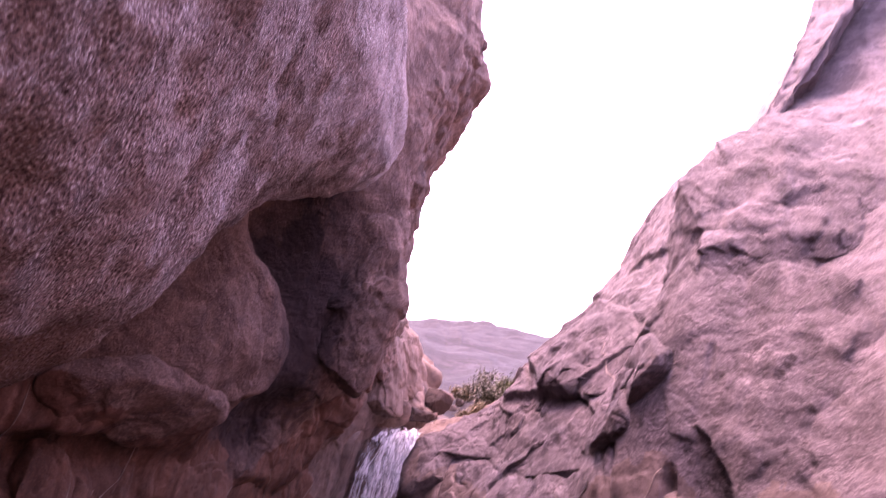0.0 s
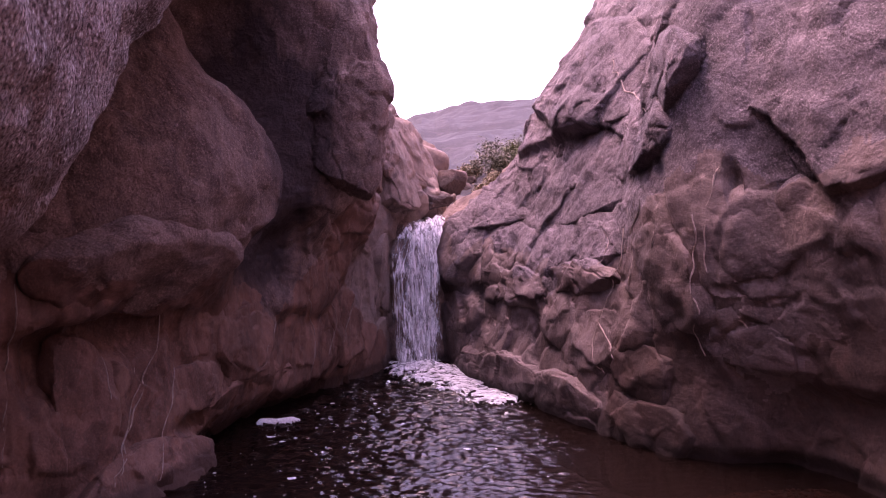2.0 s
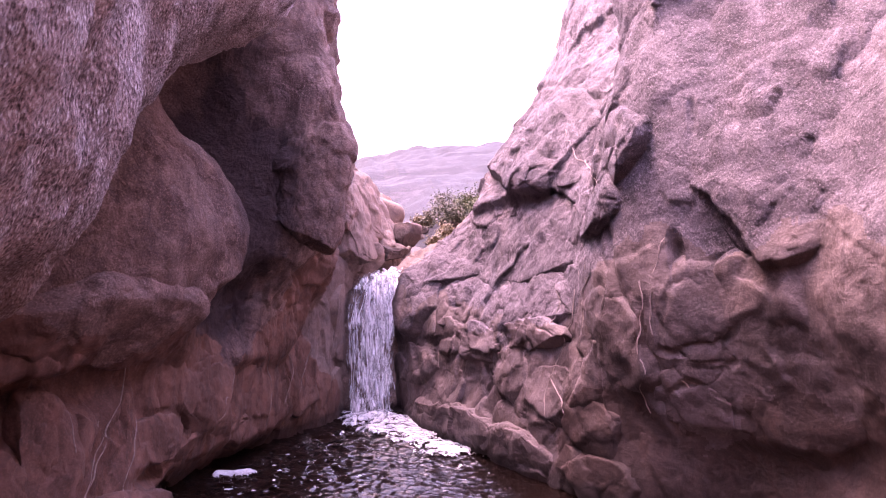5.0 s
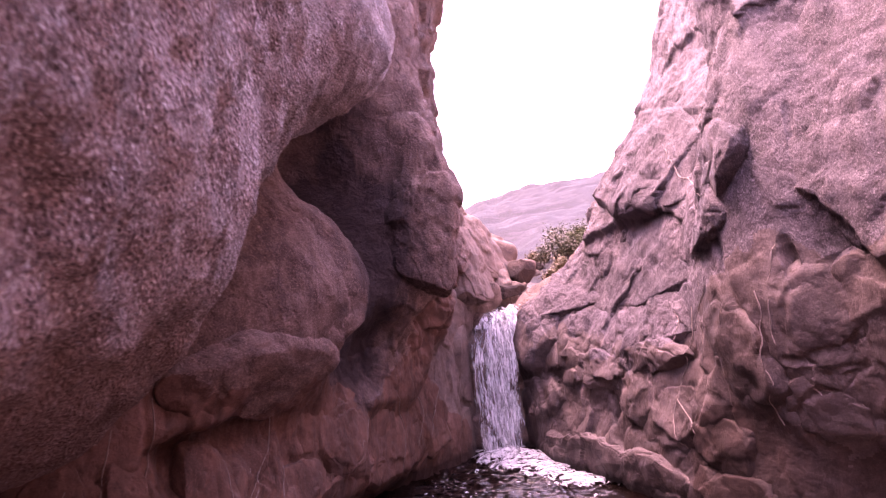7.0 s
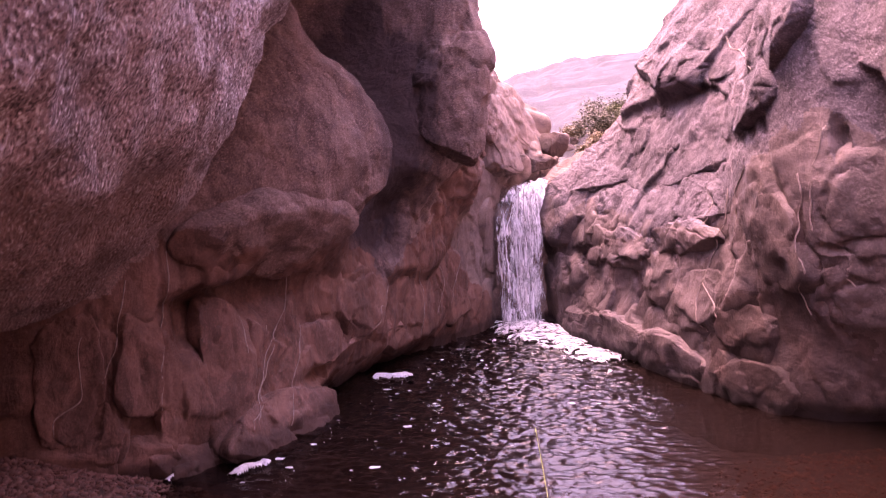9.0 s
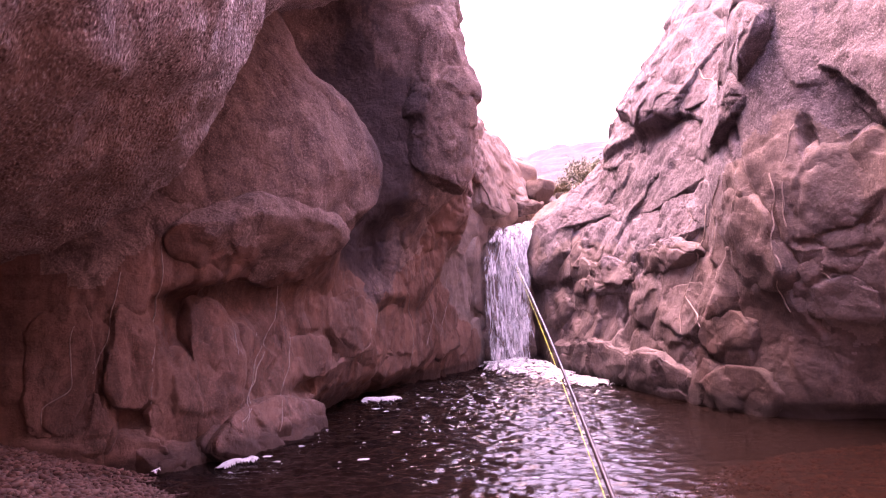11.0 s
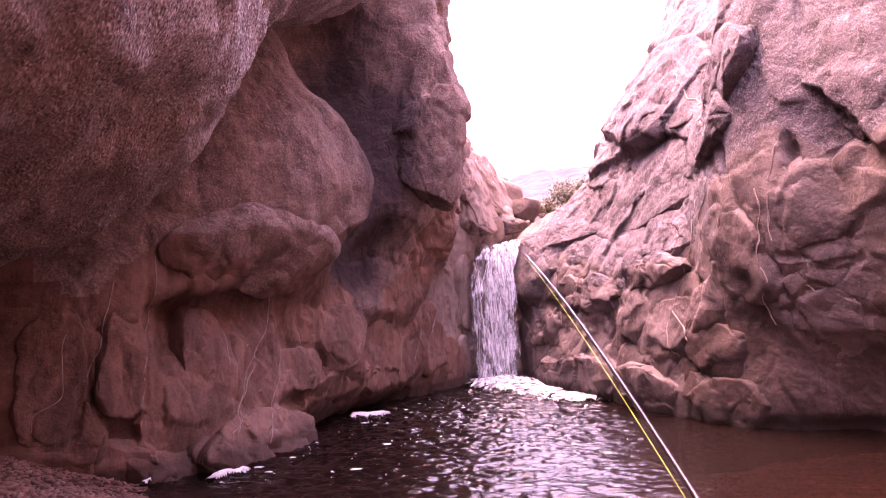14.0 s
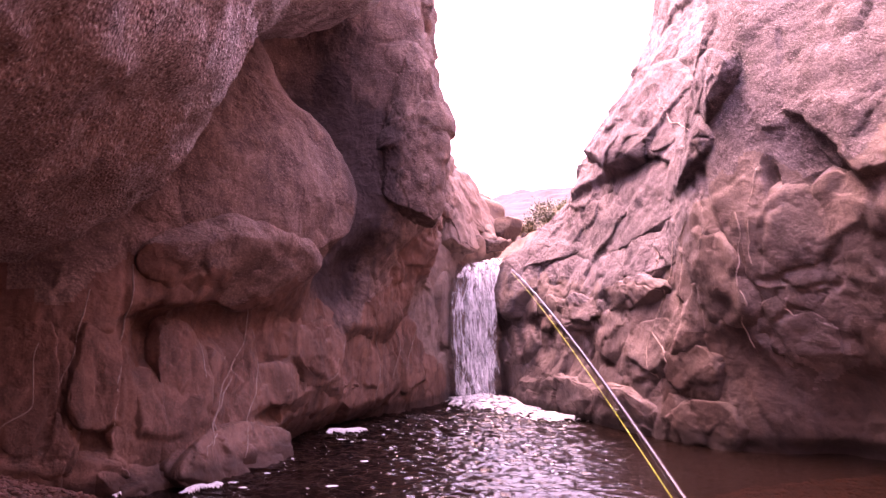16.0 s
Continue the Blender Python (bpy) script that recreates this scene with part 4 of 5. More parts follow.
def ribbon_tube(points, radii, sides=5):
    """A tube through the points."""
    pts = np.array(points, float)
    way = np.gradient(pts, axis=0)
    way /= np.linalg.norm(way, axis=1, keepdims=True) + 1e-9
    ref = np.where(np.abs(way[:, 2:3]) > 0.9, (1.0, 0.0, 0.0), (0.0, 0.0, 1.0))
    u = np.cross(way, ref)
    u /= np.linalg.norm(u, axis=1, keepdims=True)
    w = np.cross(way, u)
    a = np.linspace(0, 2 * math.pi, sides, endpoint=False)
    ring = pts[:, None] + np.asarray(radii)[:, None, None] * (np.cos(a)[None, :, None] * u[:, None] + np.sin(a)[None, :, None] * w[:, None])
    return ring.reshape(-1, 3), grid_faces(len(pts), sides, wrap=True)


def joined(pieces):
    """Vertices and faces of several pieces as one."""
    verts, faces, k = [], [], 0
    for v, f in pieces:
        verts.append(v)
        faces.append(np.asarray(f) + k)
        k += len(v)
    return np.concatenate(verts), np.concatenate(faces)


def waterfall():
    fall = tagged(new("waterfall"), "white waterfall pouring over the rock lip into the pool", "waterfall")
    rng = np.random.default_rng(4)
    # start and width at the lip, start and width at the foot, how far the sheet stands out, water
    for k, (top, wide, foot, spread, out, water) in enumerate(((-0.40, 0.58, -0.62, 0.62, 0.0, FALL_THIN), (-0.20, 0.36, -0.40, 0.40, 0.05, FALL), (-0.38, 0.16, -0.60, 0.26, 0.06, FALL_THIN),
                                                               (-0.10, 0.26, -0.28, 0.27, 0.1, FALL_THIN), (-0.38, 0.55, -0.58, 0.58, -0.06, FALL_THIN))):
        a, b = np.meshgrid(np.linspace(0, 1, 60), np.linspace(-0.22, 1, 150), indexing="ij")
        t, run = np.clip(b, 0, 1), np.clip(-b, 0, 1)
        s = np.clip(t * 3.5, 0, 1) ** 0.7
        x = (top + wide * a) * (1 - s) + (foot + spread * a) * s + 0.5 * run
        lip = -0.10 * (1 - (x - -0.46) / 0.64) + 0.05 * np.sin(x * 19 + k)
        p = np.stack([x, 11.72 - 0.36 * np.sqrt(t) - out * np.sqrt(t) + 3.0 * run, 2.17 - 2.17 * t**1.25 + (0.3 * run + lip) * (1 - s)], -1)
        flat = p.reshape(-1, 3)
        p[..., 0] += 0.05 * fbm(np.stack([0 * t, 6 * t + 9 * k, a * 2], -1).reshape(-1, 3), 4, 97).reshape(a.shape) * (np.abs(a - 0.5) * 2) ** 2
        p[..., 1] += (0.06 * fbm(flat * (8, 1, 1.0) + 7 * k, 4, 91 + k) + 0.02 * fbm(flat * (40, 1, 5), 2, 95 + k)).reshape(a.shape)
        part("sheet", mesh_of("sheet", p.reshape(-1, 3), grid_faces(*a.shape), water), None, fall, "streaked white sheet of water")
    for k in range(16):
        a = rng.random()
        top, foot = -0.36 + 0.52 * a, -0.66 + 0.68 * a + rng.normal() * 0.02
        t0, t1 = rng.random() * 0.5, 0.6 + rng.random() * 0.4
        b = np.linspace(t0, t1, 14)
        s = np.clip(b * 2.2, 0, 1)
        pts = np.stack([top * (1 - s) + foot * s + 0.01 * np.sin(b * 25 + k), 11.70 - 0.36 * b**0.5 - 0.03 * rng.random(), 2.17 - 2.17 * b**1.25], 1)
        v, f = ribbon_tube(pts, (0.002 + 0.008 * rng.random()) * np.sin(np.linspace(0.1, 3.05, 14)), 5)
        part("strand", mesh_of("strand", v, f, FOAM), None, fall)
    return fall


waterfall()


def foam_patch(name, x, y, step, mask, height, seed, label, category="foam", base=0.05, torn=0.2):
    """Froth on the water: a lumpy sheet with a torn outline, cut where mask(x, y) plus noise falls under nought."""
    a, b = np.meshgrid(np.arange(*x, step), np.arange(*y, step), indexing="ij")
    flat = np.stack([a, b, 0 * a], -1).reshape(-1, 3)
    m = mask(a, b) + 0.4 * fbm(flat * 3.0, 4, seed).reshape(a.shape) + torn * fbm(flat * (9, 20, 1), 3, seed + 5).reshape(a.shape)
    z = base - 0.05 + 0.05 * np.sqrt(np.clip(m * 4, 0, 1)) + height(a, b) * (0.6 + 0.5 * fbm(flat * 7, 4, seed + 9).reshape(a.shape)) * np.clip(m * 2, 0, 1)
    p = np.stack([a, b, z], -1).reshape(-1, 3)
    f = grid_faces(*a.shape)
    f = f[(m.reshape(-1)[f] > 0).all(1)]
    used, back = np.unique(f, return_inverse=True)
    return tagged(new(name, mesh_of(name, p[used], back.reshape(f.shape), FOAM)), label, category)


FROTH, on, ol, ob = material("froth")
ot = tex_noise(on, ol, coords(on, ol, (3.0, 7.0, 3.0)), 3.2, 8, 0.72, 0.6)
ol.new(ramp(on, ol, ot, (0.35, grey(0.55)), (0.6, grey(0.85))), ob.inputs["Base Color"])
ol.new(ramp(on, ol, ot, (0.40, grey(0.05)), (0.52, grey(0.95))), ob.inputs["Alpha"])
ob.inputs["Roughness"].default_value = 0.5
ol.new(bump(on, ol, ot, 1.0, 0.04), ob.inputs["Normal"])
froth = foam_patch("fall_froth", (-1.2, 1.6), (8.3, 11.8), 0.02,
                   lambda x, y: 1.05 - np.hypot((x + 0.2 - 0.42 * (11.2 - y)) / 0.5, (y - 10.5) / 1.5),
                   lambda x, y: 0.10 * np.exp(-(((x + 0.2) / 0.6) ** 2 + ((y - 11.0) / 0.6) ** 2)) + 0.012, 101,
                   "white churning froth at the foot of the waterfall", base=0.05, torn=0.4)
froth["kind"] = "stuff"
froth.data.materials[0] = FROTH
foam_patch("foam_raft", (-2.2, -0.9), (7.9, 8.8), 0.015, lambda x, y: 0.5 - np.hypot((x + 1.6) / 0.42, (y - 8.33) / 0.13), lambda x, y: 0.02 + 0 * x, 111,
           "pale raft of foam floating below the cliff")
foam_patch("foam_raft", (-2.7, -1.8), (5.2, 5.9), 0.012, lambda x, y: 0.75 - np.hypot((x + 2.25 - 0.5 * (y - 5.5)) / 0.12, (y - 5.52) / 0.22), lambda x, y: 0.01 + 0 * x, 112,
           "thin scrap of foam by the bank")

foam_patch("foam_line", (-3.0, -1.95), (5.2, 6.95), 0.008, lambda x, y: 0.9 - np.abs(x - np.interp(y, (5.35, 5.97, 6.9), (-2.74, -2.36, -2.05))) / 0.016 * 0.9, lambda x, y: 0.006 + 0 * x, 113,
           "thin pale line of foam along the foot of the cliff")


def flakes():
    rng = np.random.default_rng(12)
    pieces = []
    for k in range(90):
        t = rng.random()
        y = 5.2 + 4.6 * t
        left = np.interp(y, (5.0, 6.0, 7.0, 8.2, 10.1), (-2.4, -2.2, -1.95, -1.8, -1.2))
        x = left + 0.1 + abs(rng.normal()) * (0.75 + 0.9 * rng.random())
        if x > 1.2 or (x > 0.4 and rng.random() < 0.6):
            continue
        n = 10
        r = (0.003 + 0.03 * rng.random() ** 4) * (0.4 + 0.9 * rng.random(n))
        a = np.linspace(0, 2 * math.pi, n, endpoint=False)
        ring = np.stack([x + 1.6 * r * np.cos(a), y + r * np.sin(a), np.full(n, 0.026)], 1)
        v = np.concatenate([ring, [[x, y, 0.034]]])
        pieces.append((v, np.array([(i, (i + 1) % n, n) for i in range(n)])))
    v, f = joined(pieces)
    return tagged(new("foam_flakes", mesh_of("foam_flakes", v, f, FOAM)), "white foam flakes scattered over the dark pool", "foam", kind="stuff")


flakes()


# ---------------------------------------------------------------- roots on the cliffs
ROOT, rn, rl, rb = material("pale_root")
rl.new(ramp(rn, rl, tex_noise(rn, rl, coords(rn, rl), 40, 4), (0.35, (0.22, 0.165, 0.14)), (0.65, (0.38, 0.30, 0.26))), rb.inputs["Base Color"])
rb.inputs["Roughness"].default_value = 0.8


def root(surface, points, radius, label):
    """A dry root that creeps over a cliff, given along and up the face."""
    s, z, p = surface[:3]
    pts = np.array(points, float)
    at = np.r_[0, np.cumsum(np.linalg.norm(np.diff(pts, axis=0), axis=1))]
    t = np.linspace(0, at[-1], max(8, int(at[-1] / 0.025)))
    c = np.stack([np.interp(t, at, pts[:, k]) for k in (0, 1)], 1)
    c = blur(c, 2.0, 0)
    wob = np.stack([t * 9, np.full(len(t), pts[0, 0] * 7), np.zeros(len(t))], 1)
    c[:, 0] += 0.02 * fbm(wob, 4, 131)
    i = np.clip(np.searchsorted(s, c[:, 0]), 1, len(s) - 2)
    j = np.clip(np.searchsorted(z, c[:, 1]), 1, len(z) - 2)
    n = np.cross(p[i + 1, j] - p[i - 1, j], p[i, j + 1] - p[i, j - 1])
    n /= np.linalg.norm(n, axis=1, keepdims=True)
    if n[:, 1].sum() > 0:
        n = -n
    q = np.zeros((len(t), 3))
    for k, (at_face, out) in enumerate(zip(p[i, j], n)):
        hit = TREES[surface[3].name].ray_cast(Vector(at_face + out * 0.7), Vector(-out))[0]
        q[k] = hit if hit else at_face
    q = blur(q, 1.5, 0) + n * radius * 0.5
    r = 0.9 * radius * (0.5 + 0.5 * np.sin(np.linspace(0.5, 2.9, len(t)))) * (0.8 + 0.4 * fbm(wob * 2, 2, 133))
    v, f = ribbon_tube(q, np.maximum(r, 0.0015), 6)
    return tagged(new("root", mesh_of("root", v, f, ROOT)), label, "root", group="roots on the cliffs")


TREES = {}
for surface in (LEFT_SURFACE, RIGHT_SURFACE):
    grid, owner = surface[2], surface[3]
    v, f = joined([(grid.reshape(-1, 3), grid_faces(*grid.shape[:2]))] + [(v, f) for name, v, f in ROCKS if name == owner.name])
    TREES[owner.name] = BVHTree.FromPolygons(v.tolist(), f.tolist())

root(LEFT_SURFACE, [(17.98, 1.53), (17.92, 1.25), (17.85, 0.93), (17.74, 0.75)], 0.007, "thin pale dry root hanging down the dark cliff")
root(LEFT_SURFACE, [(18.30, 1.71), (18.23, 1.29), (18.18, 0.95), (18.16, 0.63), (18.12, 0.47)], 0.007, "thin pale dry root hanging down the dark cliff")
root(LEFT_SURFACE, [(19.72, 1.13), (19.44, 0.87), (19.13, 0.49), (18.88, 0.17)], 0.007, "thin pale dry root hanging down the dark cliff")
root(LEFT_SURFACE, [(19.40, 0.97), (19.20, 0.67), (19.02, 0.33), (18.79, 0.11)], 0.007, "thin pale dry root hanging down the dark cliff")
root(LEFT_SURFACE, [(19.92, 0.95), (19.69, 0.61), (19.49, 0.35), (19.24, 0.07)], 0.007, "thin pale dry root hanging down the dark cliff")
root(LEFT_SURFACE, [(22.37, 1.31), (22.71, 0.79), (22.55, 0.25)], 0.007, "thin pale dry root hanging down the dark cliff")
root(LEFT_SURFACE, [(22.93, 1.39), (23.25, 0.87), (23.00, 0.45)], 0.007, "thin pale dry root hanging down the dark cliff")
root(LEFT_SURFACE, [(17.62, 1.15), (17.60, 0.93), (17.40, 0.67), (17.40, 0.39)], 0.007, "thin pale dry root hanging down the dark cliff")
root(LEFT_SURFACE, [(19.00, 1.09), (18.93, 0.73)], 0.007, "thin pale dry root hanging down the dark cliff")
root(LEFT_SURFACE, [(21.76, 1.05), (21.47, 0.69), (21.31, 0.47)], 0.007, "thin pale dry root hanging down the dark cliff")
root(LEFT_SURFACE, [(23.76, 1.45), (23.63, 0.99), (23.34, 0.55)], 0.007, "thin pale dry root hanging down the dark cliff")
root(RIGHT_SURFACE, [(18.88, 2.65), (18.54, 2.35), (18.06, 2.17), (17.80, 1.95), (17.94, 1.65), (18.10, 1.43)], 0.009, "pale dry root creeping over the fractured cliff")
root(RIGHT_SURFACE, [(18.10, 2.55), (18.04, 2.31), (17.74, 2.19), (17.90, 1.95)], 0.009, "pale dry root creeping over the fractured cliff")
root(RIGHT_SURFACE, [(17.54, 2.13), (17.82, 1.89), (17.86, 1.59), (17.88, 1.33)], 0.009, "pale dry root creeping over the fractured cliff")
root(RIGHT_SURFACE, [(18.18, 1.95), (18.14, 1.69), (18.22, 1.43), (18.36, 1.21), (18.40, 0.93), (18.34, 0.65), (18.14, 0.53)], 0.009, "pale dry root creeping over the fractured cliff")
root(RIGHT_SURFACE, [(18.64, 1.97), (18.40, 1.75), (18.46, 1.53)], 0.009, "pale dry root creeping over the fractured cliff")
root(RIGHT_SURFACE, [(18.38, 1.03), (18.08, 0.85), (18.00, 0.71)], 0.009, "pale dry root creeping over the fractured cliff")
root(RIGHT_SURFACE, [(17.02, 2.05), (17.00, 1.79), (17.02, 1.63), (17.02, 1.39)], 0.009, "pale dry root creeping over the fractured cliff")
root(RIGHT_SURFACE, [(17.02, 1.43), (17.04, 1.21), (17.06, 0.97), (17.00, 0.85)], 0.009, "pale dry root creeping over the fractured cliff")
root(RIGHT_SURFACE, [(16.90, 1.97), (16.94, 1.71), (16.92, 1.53)], 0.009, "pale dry root creeping over the fractured cliff")
root(RIGHT_SURFACE, [(19.28, 3.75), (18.88, 3.35), (17.80, 3.01), (17.56, 2.77)], 0.009, "pale dry root creeping over the fractured cliff")
root(RIGHT_SURFACE, [(17.34, 1.93), (17.40, 1.71)], 0.009, "pale dry root creeping over the fractured cliff")
root(RIGHT_SURFACE, [(16.80, 2.39), (16.84, 2.21), (16.90, 2.05)], 0.009, "pale dry root creeping over the fractured cliff")
root(RIGHT_SURFACE, [(17.54, 2.71), (17.82, 2.51), (17.86, 2.31)], 0.009, "pale dry root creeping over the fractured cliff")
root(RIGHT_SURFACE, [(16.72, 1.17), (16.64, 1.13)], 0.009, "pale dry root creeping over the fractured cliff")


# ---------------------------------------------------------------- gravel bank
def pebble_mesh(seed):
    bm = bmesh.new()
    bmesh.ops.create_icosphere(bm, subdivisions=1, radius=1.0)
    r = random.Random(seed)
    for v in bm.verts:
        v.co *= 0.6 + 0.7 * r.random()
        v.co.x *= 1.3
        v.co.z *= 0.6
    me = bpy.data.meshes.new("stone")
    bm.to_mesh(me)
    bm.free()
    return me


PEBBLE, pn, pl, pb = material("gravel")
info = pn.new("ShaderNodeObjectInfo")
geo = pn.new("ShaderNodeNewGeometry")
both = math_node(pn, pl, "FRACT", math_node(pn, pl, "ADD", info.outputs["Random"], geo.outputs["Random Per Island"]))
pc = ramp(pn, pl, both, (0.0, (0.075, 0.028, 0.018)), (0.5, (0.128, 0.052, 0.035)), (1.0, (0.205, 0.096, 0.068)))
pc = mix(pn, pl, ramp(pn, pl, tex_noise(pn, pl, coords(pn, pl), 60, 4), (0.4, grey(0.0)), (0.7, grey(0.5))), pc, (0.09, 0.06, 0.05))
pl.new(pc, pb.inputs["Base Color"])
pb.inputs["Roughness"].default_value = 0.8


def gravel():
    bank = tagged(new("gravel_bank"), "bank of small reddish brown gravel at the cliff's foot", "gravel", kind="structure")
    shapes = [pebble_mesh(k) for k in range(8)]
    for me in shapes:
        me.materials.append(PEBBLE)
    data = []
    for me in shapes:
        v = np.zeros(len(me.vertices) * 3)
        me.vertices.foreach_get("co", v)
        data.append((v.reshape(-1, 3), np.array([tuple(f.vertices) for f in me.polygons])))
    rng = np.random.default_rng(7)
    count, rest = 0, []
    tries = np.stack([rng.uniform(-4.8, 2.0, 10000), rng.uniform(1.0, 5.7, 10000)], 1)
    bed = np.stack([rng.uniform(-1.0, 4.2, 16000), rng.uniform(3.2, 7.2, 16000)], 1)
    foot = np.stack([rng.uniform(-3.9, -2.0, 5000), rng.uniform(3.4, 5.6, 5000)], 1)
    tries = np.concatenate([tries, bed, foot])
    near = np.hypot(tries[:, 0] + 3.1, tries[:, 1] - 4.85)
    tries = tries[np.argsort(near)]
    g = ground_height(tries[:, 0], tries[:, 1])
    for (x, y), h in zip(tries, g):
        under = x > -1.0 and h < 0.0
        sparse = not under and rng.random() > min(1.0, (y - 0.9) / 2.0) * min(1.0, (2.1 - x) / 2.5)
        if sparse or h < (-0.55 if under else -0.10) or (under and rng.random() < 0.25 - 1.8 * h):
            continue
        r = (0.008 + 0.02 * rng.random() ** 3) if under else 0.011 + 0.02 * rng.random() ** 2
        m = pose(x, y, h + 0.3 * r, rng.uniform(-25, 25), rng.uniform(-25, 25), rng.uniform(0, 360)) @ Matrix.Diagonal((r, r, r, 1))
        k = int(rng.integers(8))
        if count < 300 and h > 0.0:
            ob = new("stone", shapes[k])
            ob.parent = bank
            ob.matrix_world = m
            count += 1
        elif len(rest) < 15000:
            v, f = data[k]
            a = np.array(m)
            rest.append((v @ a[:3, :3].T + a[:3, 3], f))
    v, f = joined(rest)
    ob = part("loose_gravel", mesh_of("loose_gravel", v, f, PEBBLE), None, bank)
    ob["kind"] = "stuff"


# ---------------------------------------------------------------- shrubs above the fall
def leaf_material(name, a, b):
    m, n, l, bs = material(name)
    geo = n.new("ShaderNodeNewGeometry")
    l.new(ramp(n, l, geo.outputs["Random Per Island"], (0.0, a), (1.0, b)), bs.inputs["Base Color"])
    bs.inputs["Roughness"].default_value = 0.6
    return m


LEAF_OLIVE = leaf_material("olive_leaf", (0.030, 0.033, 0.015), (0.078, 0.078, 0.036))
LEAF_GREEN = leaf_material("green_leaf", (0.036, 0.051, 0.012), (0.096, 0.114, 0.036))
LEAF_DRY = leaf_material("dry_leaf", (0.096, 0.066, 0.030), (0.204, 0.162, 0.078))
TWIG, tn, tl, tb = material("twig")
tl.new(ramp(tn, tl, tex_noise(tn, tl, coords(tn, tl), 30, 4), (0.3, (0.10, 0.07, 0.05)), (0.7, (0.22, 0.17, 0.13))), tb.inputs["Base Color"])
tb.inputs["Roughness"].default_value = 0.85


def shrub(x, y, z, height, width, leaf, seed, label, leaves=1900, size=0.03):
    """A shrub: stems that fork, and a ragged crown of small leaves."""
    rng = np.random.default_rng(seed)
    bush = tagged(new("shrub"), label, "shrub", group="shrubs above the fall")
    bush.location = (x, y, z)
    tips = []
    for k in range(9):
        a, lean = rng.uniform(0, 2 * math.pi), rng.uniform(0.1, 1.0)
        end = np.array([math.cos(a) * width * lean, math.sin(a) * width * lean, height * rng.uniform(0.55, 1.0)])
        t = np.linspace(0, 1, 7)[:, None]
        pts = t * end * (1, 1, 1) + np.sin(t * 3) * rng.normal(size=3) * 0.06 * height
        pts[:, 2] = np.maximum(pts[:, 2], 0) - 0.02
        v, f = ribbon_tube(pts, np.linspace(0.016, 0.004, 7) * height * 1.2, 5)
        part("stem", mesh_of("stem", v, f, TWIG), None, bush)
        tips += [pts[-1], pts[-2], pts[-3], pts[-1] + rng.normal(size=3) * 0.12 * height]
    tips = np.array(tips)
    c = tips[rng.integers(len(tips), size=leaves)] + rng.normal(size=(leaves, 3)) * 0.09 * (width + height)
    c[:, 2] = np.maximum(c[:, 2], 0.03)
    u = rng.normal(size=(leaves, 3))
    u /= np.linalg.norm(u, axis=1, keepdims=True)
    w = np.cross(u, rng.normal(size=(leaves, 3)))
    w /= np.linalg.norm(w, axis=1, keepdims=True)
    r = size * (0.6 + 0.8 * rng.random((leaves, 1)))
    quad = np.stack([c - u * r, c + w * r * 0.4, c + u * r, c - w * r * 0.4], 1)
    part("crown", mesh_of("crown", quad.reshape(-1, 3), np.arange(leaves * 4).reshape(-1, 4), leaf, smooth=False), None, bush)
    return bush


def ground_at(x, y):
    return float(ground_height(np.array([x]), np.array([y]))[0])


for x, y, h, w, leaf, seed, label in (
        (1.35, 16.8, 0.75, 0.42, LEAF_OLIVE, 1, "dark olive desert shrub with bare twigs"),
        (2.05, 17.2, 0.6, 0.45, LEAF_GREEN, 2, "bright green low shrub on the slope above the fall"),
        (1.2, 15.6, 0.35, 0.25, LEAF_DRY, 3, "small yellowish dry shrub among stones"),
        (1.75, 18.6, 0.7, 0.5, LEAF_OLIVE, 4, "dark olive desert shrub with bare twigs"),
        (2.7, 18.0, 0.8, 0.5, LEAF_OLIVE, 5, "dark olive desert shrub with bare twigs"),
        (0.95, 17.8, 0.45, 0.35, LEAF_DRY, 6, "small yellowish dry shrub among stones"),
        (2.3, 17.0, 0.55, 0.4, LEAF_GREEN, 7, "bright green low shrub on the slope above the fall"),
        (1.75, 16.4, 0.6, 0.45, LEAF_OLIVE, 8, "dark olive desert shrub with bare twigs"),
        (1.1, 14.6, 0.3, 0.28, LEAF_DRY, 9, "small yellowish dry shrub among stones")):
    shrub(x, y, ground_at(x, y), 0.72 * h, 1.15 * w, leaf, seed, label)


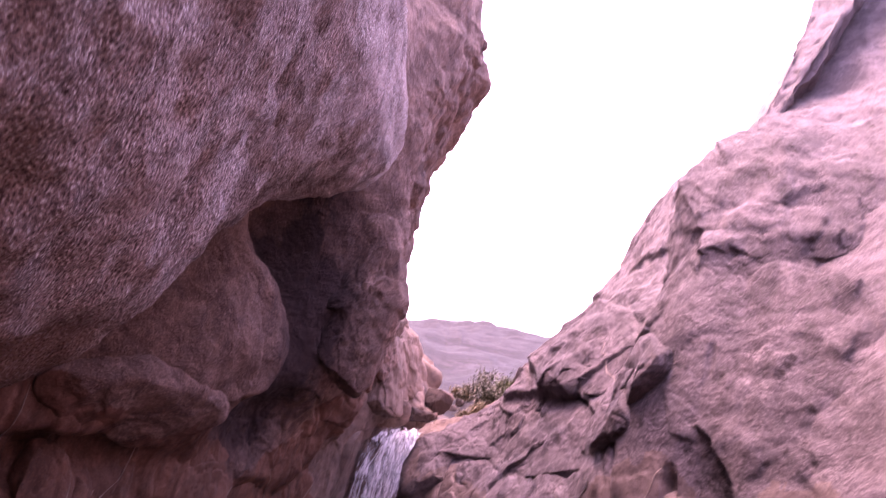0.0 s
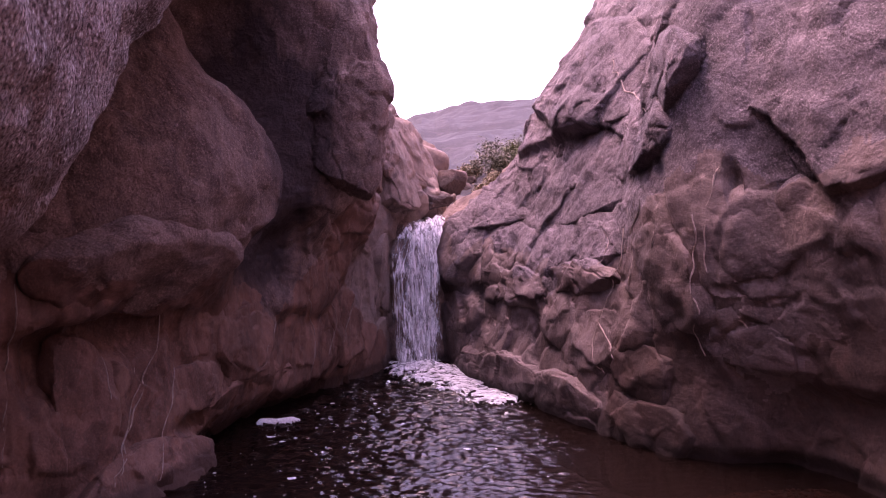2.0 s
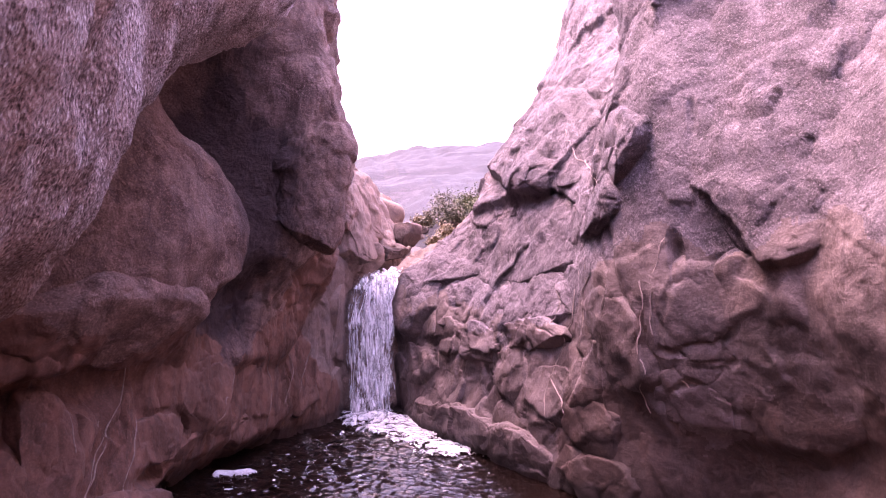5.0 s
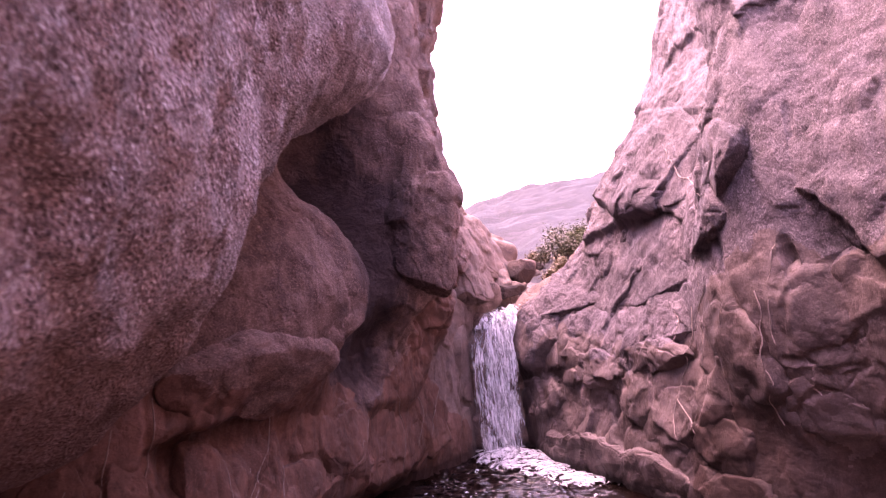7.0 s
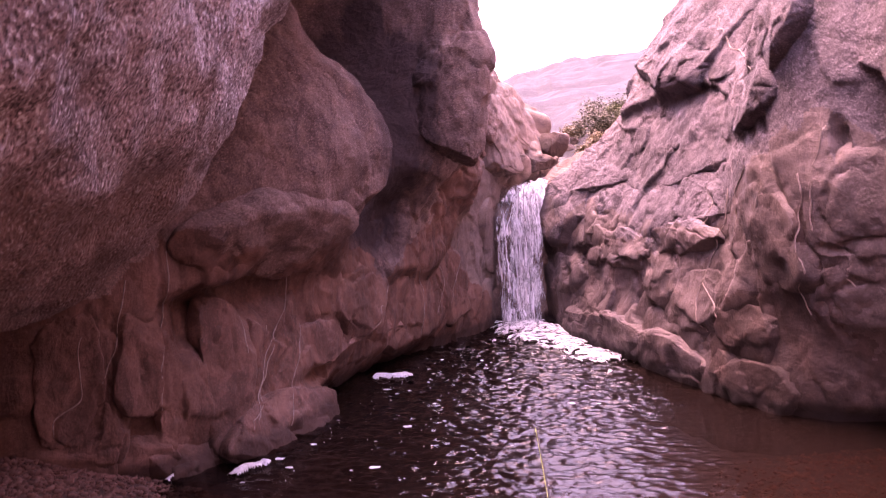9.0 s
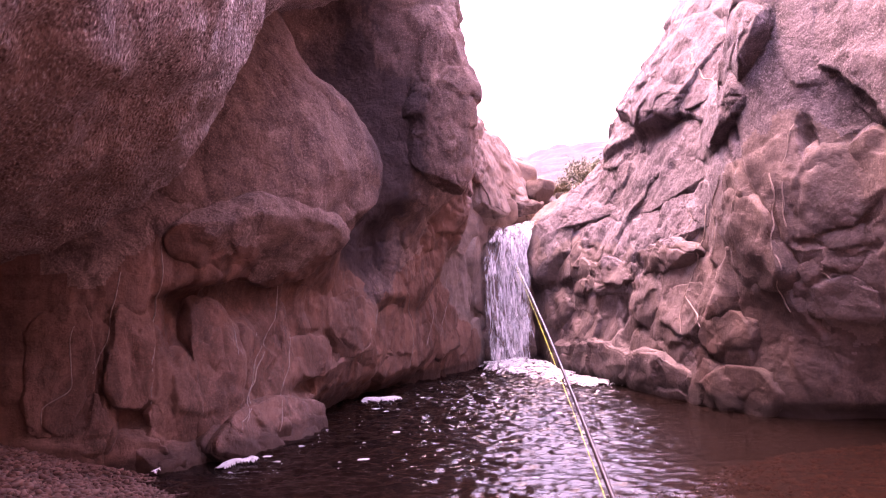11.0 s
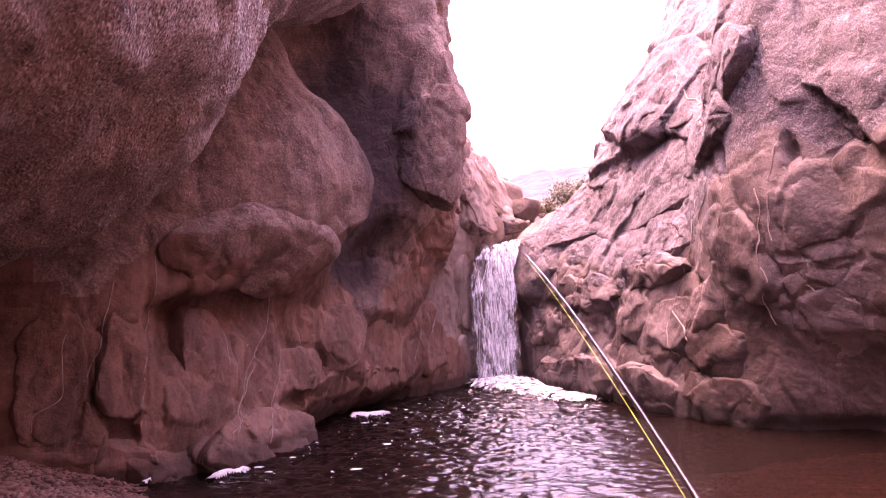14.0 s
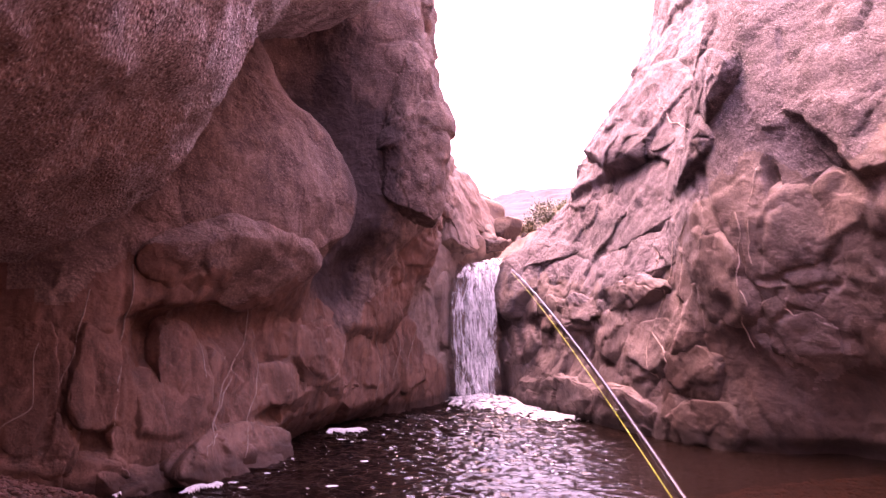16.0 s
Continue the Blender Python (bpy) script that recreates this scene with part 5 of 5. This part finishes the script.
# ---------------------------------------------------------------- fishing rod
def fishing_rod():
    rod = tagged(new("fishing_rod"), "dark fly fishing rod with bright line, propped on the gravel bank", "fishing rod")
    butt, tip = Vector((0.27, -0.40, ground_at(0.27, -0.40) + 0.03)), Vector((0.0, 2.32, 1.36))
    n = 40
    t = np.linspace(0, 1, n)
    pts = np.array([tuple(butt.lerp(tip, k)) for k in t])
    pts[:, 2] += 0.05 * np.sin(t * math.pi) - 0.04 * t**4
    m, nn, l, b = material("rod_blank")
    b.inputs["Base Color"].default_value = (0.03, 0.022, 0.02, 1)
    b.inputs["Roughness"].default_value = 0.18
    cork, cn, cl, cb = material("cork")
    cl.new(ramp(cn, cl, tex_noise(cn, cl, coords(cn, cl), 90, 4), (0.3, (0.3, 0.2, 0.11)), (0.7, (0.5, 0.36, 0.22))), cb.inputs["Base Color"])
    steel, sn, sl, sb = material("steel")
    sb.inputs["Base Color"].default_value, sb.inputs["Metallic"].default_value, sb.inputs["Roughness"].default_value = (0.7, 0.7, 0.7, 1), 1.0, 0.25
    line, ln, ll, lb = material("line")
    lb.inputs["Base Color"].default_value, lb.inputs["Roughness"].default_value = (0.5, 0.62, 0.06, 1), 0.4
    part("blank", mesh_of("blank", *ribbon_tube(pts, np.interp(t, (0, 1), (0.0065, 0.0011)), 10), m), None, rod, "glossy dark rod blank")
    part("grip", mesh_of("grip", *ribbon_tube(pts[1:5], [0.012, 0.015, 0.014, 0.011], 12), cork), None, rod, "cork grip")
    for k in (12, 18, 23, 28, 32, 35, 38):
        c = pts[k] - (0, 0, 0.009)
        a = np.linspace(0, 2 * math.pi, 13)
        r = 0.007 if k < 20 else 0.004
        ring = c + np.stack([r * np.cos(a), 0 * a, r * np.sin(a)], 1)
        part("guide", mesh_of("guide", *ribbon_tube(ring, np.full(13, 0.0009), 5), steel), None, rod, "steel line guide")
    sag = pts[6:] - (0, 0, 0.012)
    sag[:, 0] -= 0.006 * np.sin(np.linspace(0, math.pi, len(sag)))
    part("fly_line", mesh_of("fly_line", *ribbon_tube(sag, np.full(len(sag), 0.0006), 5), line), None, rod, "bright yellow-green line")


fishing_rod()
gravel()
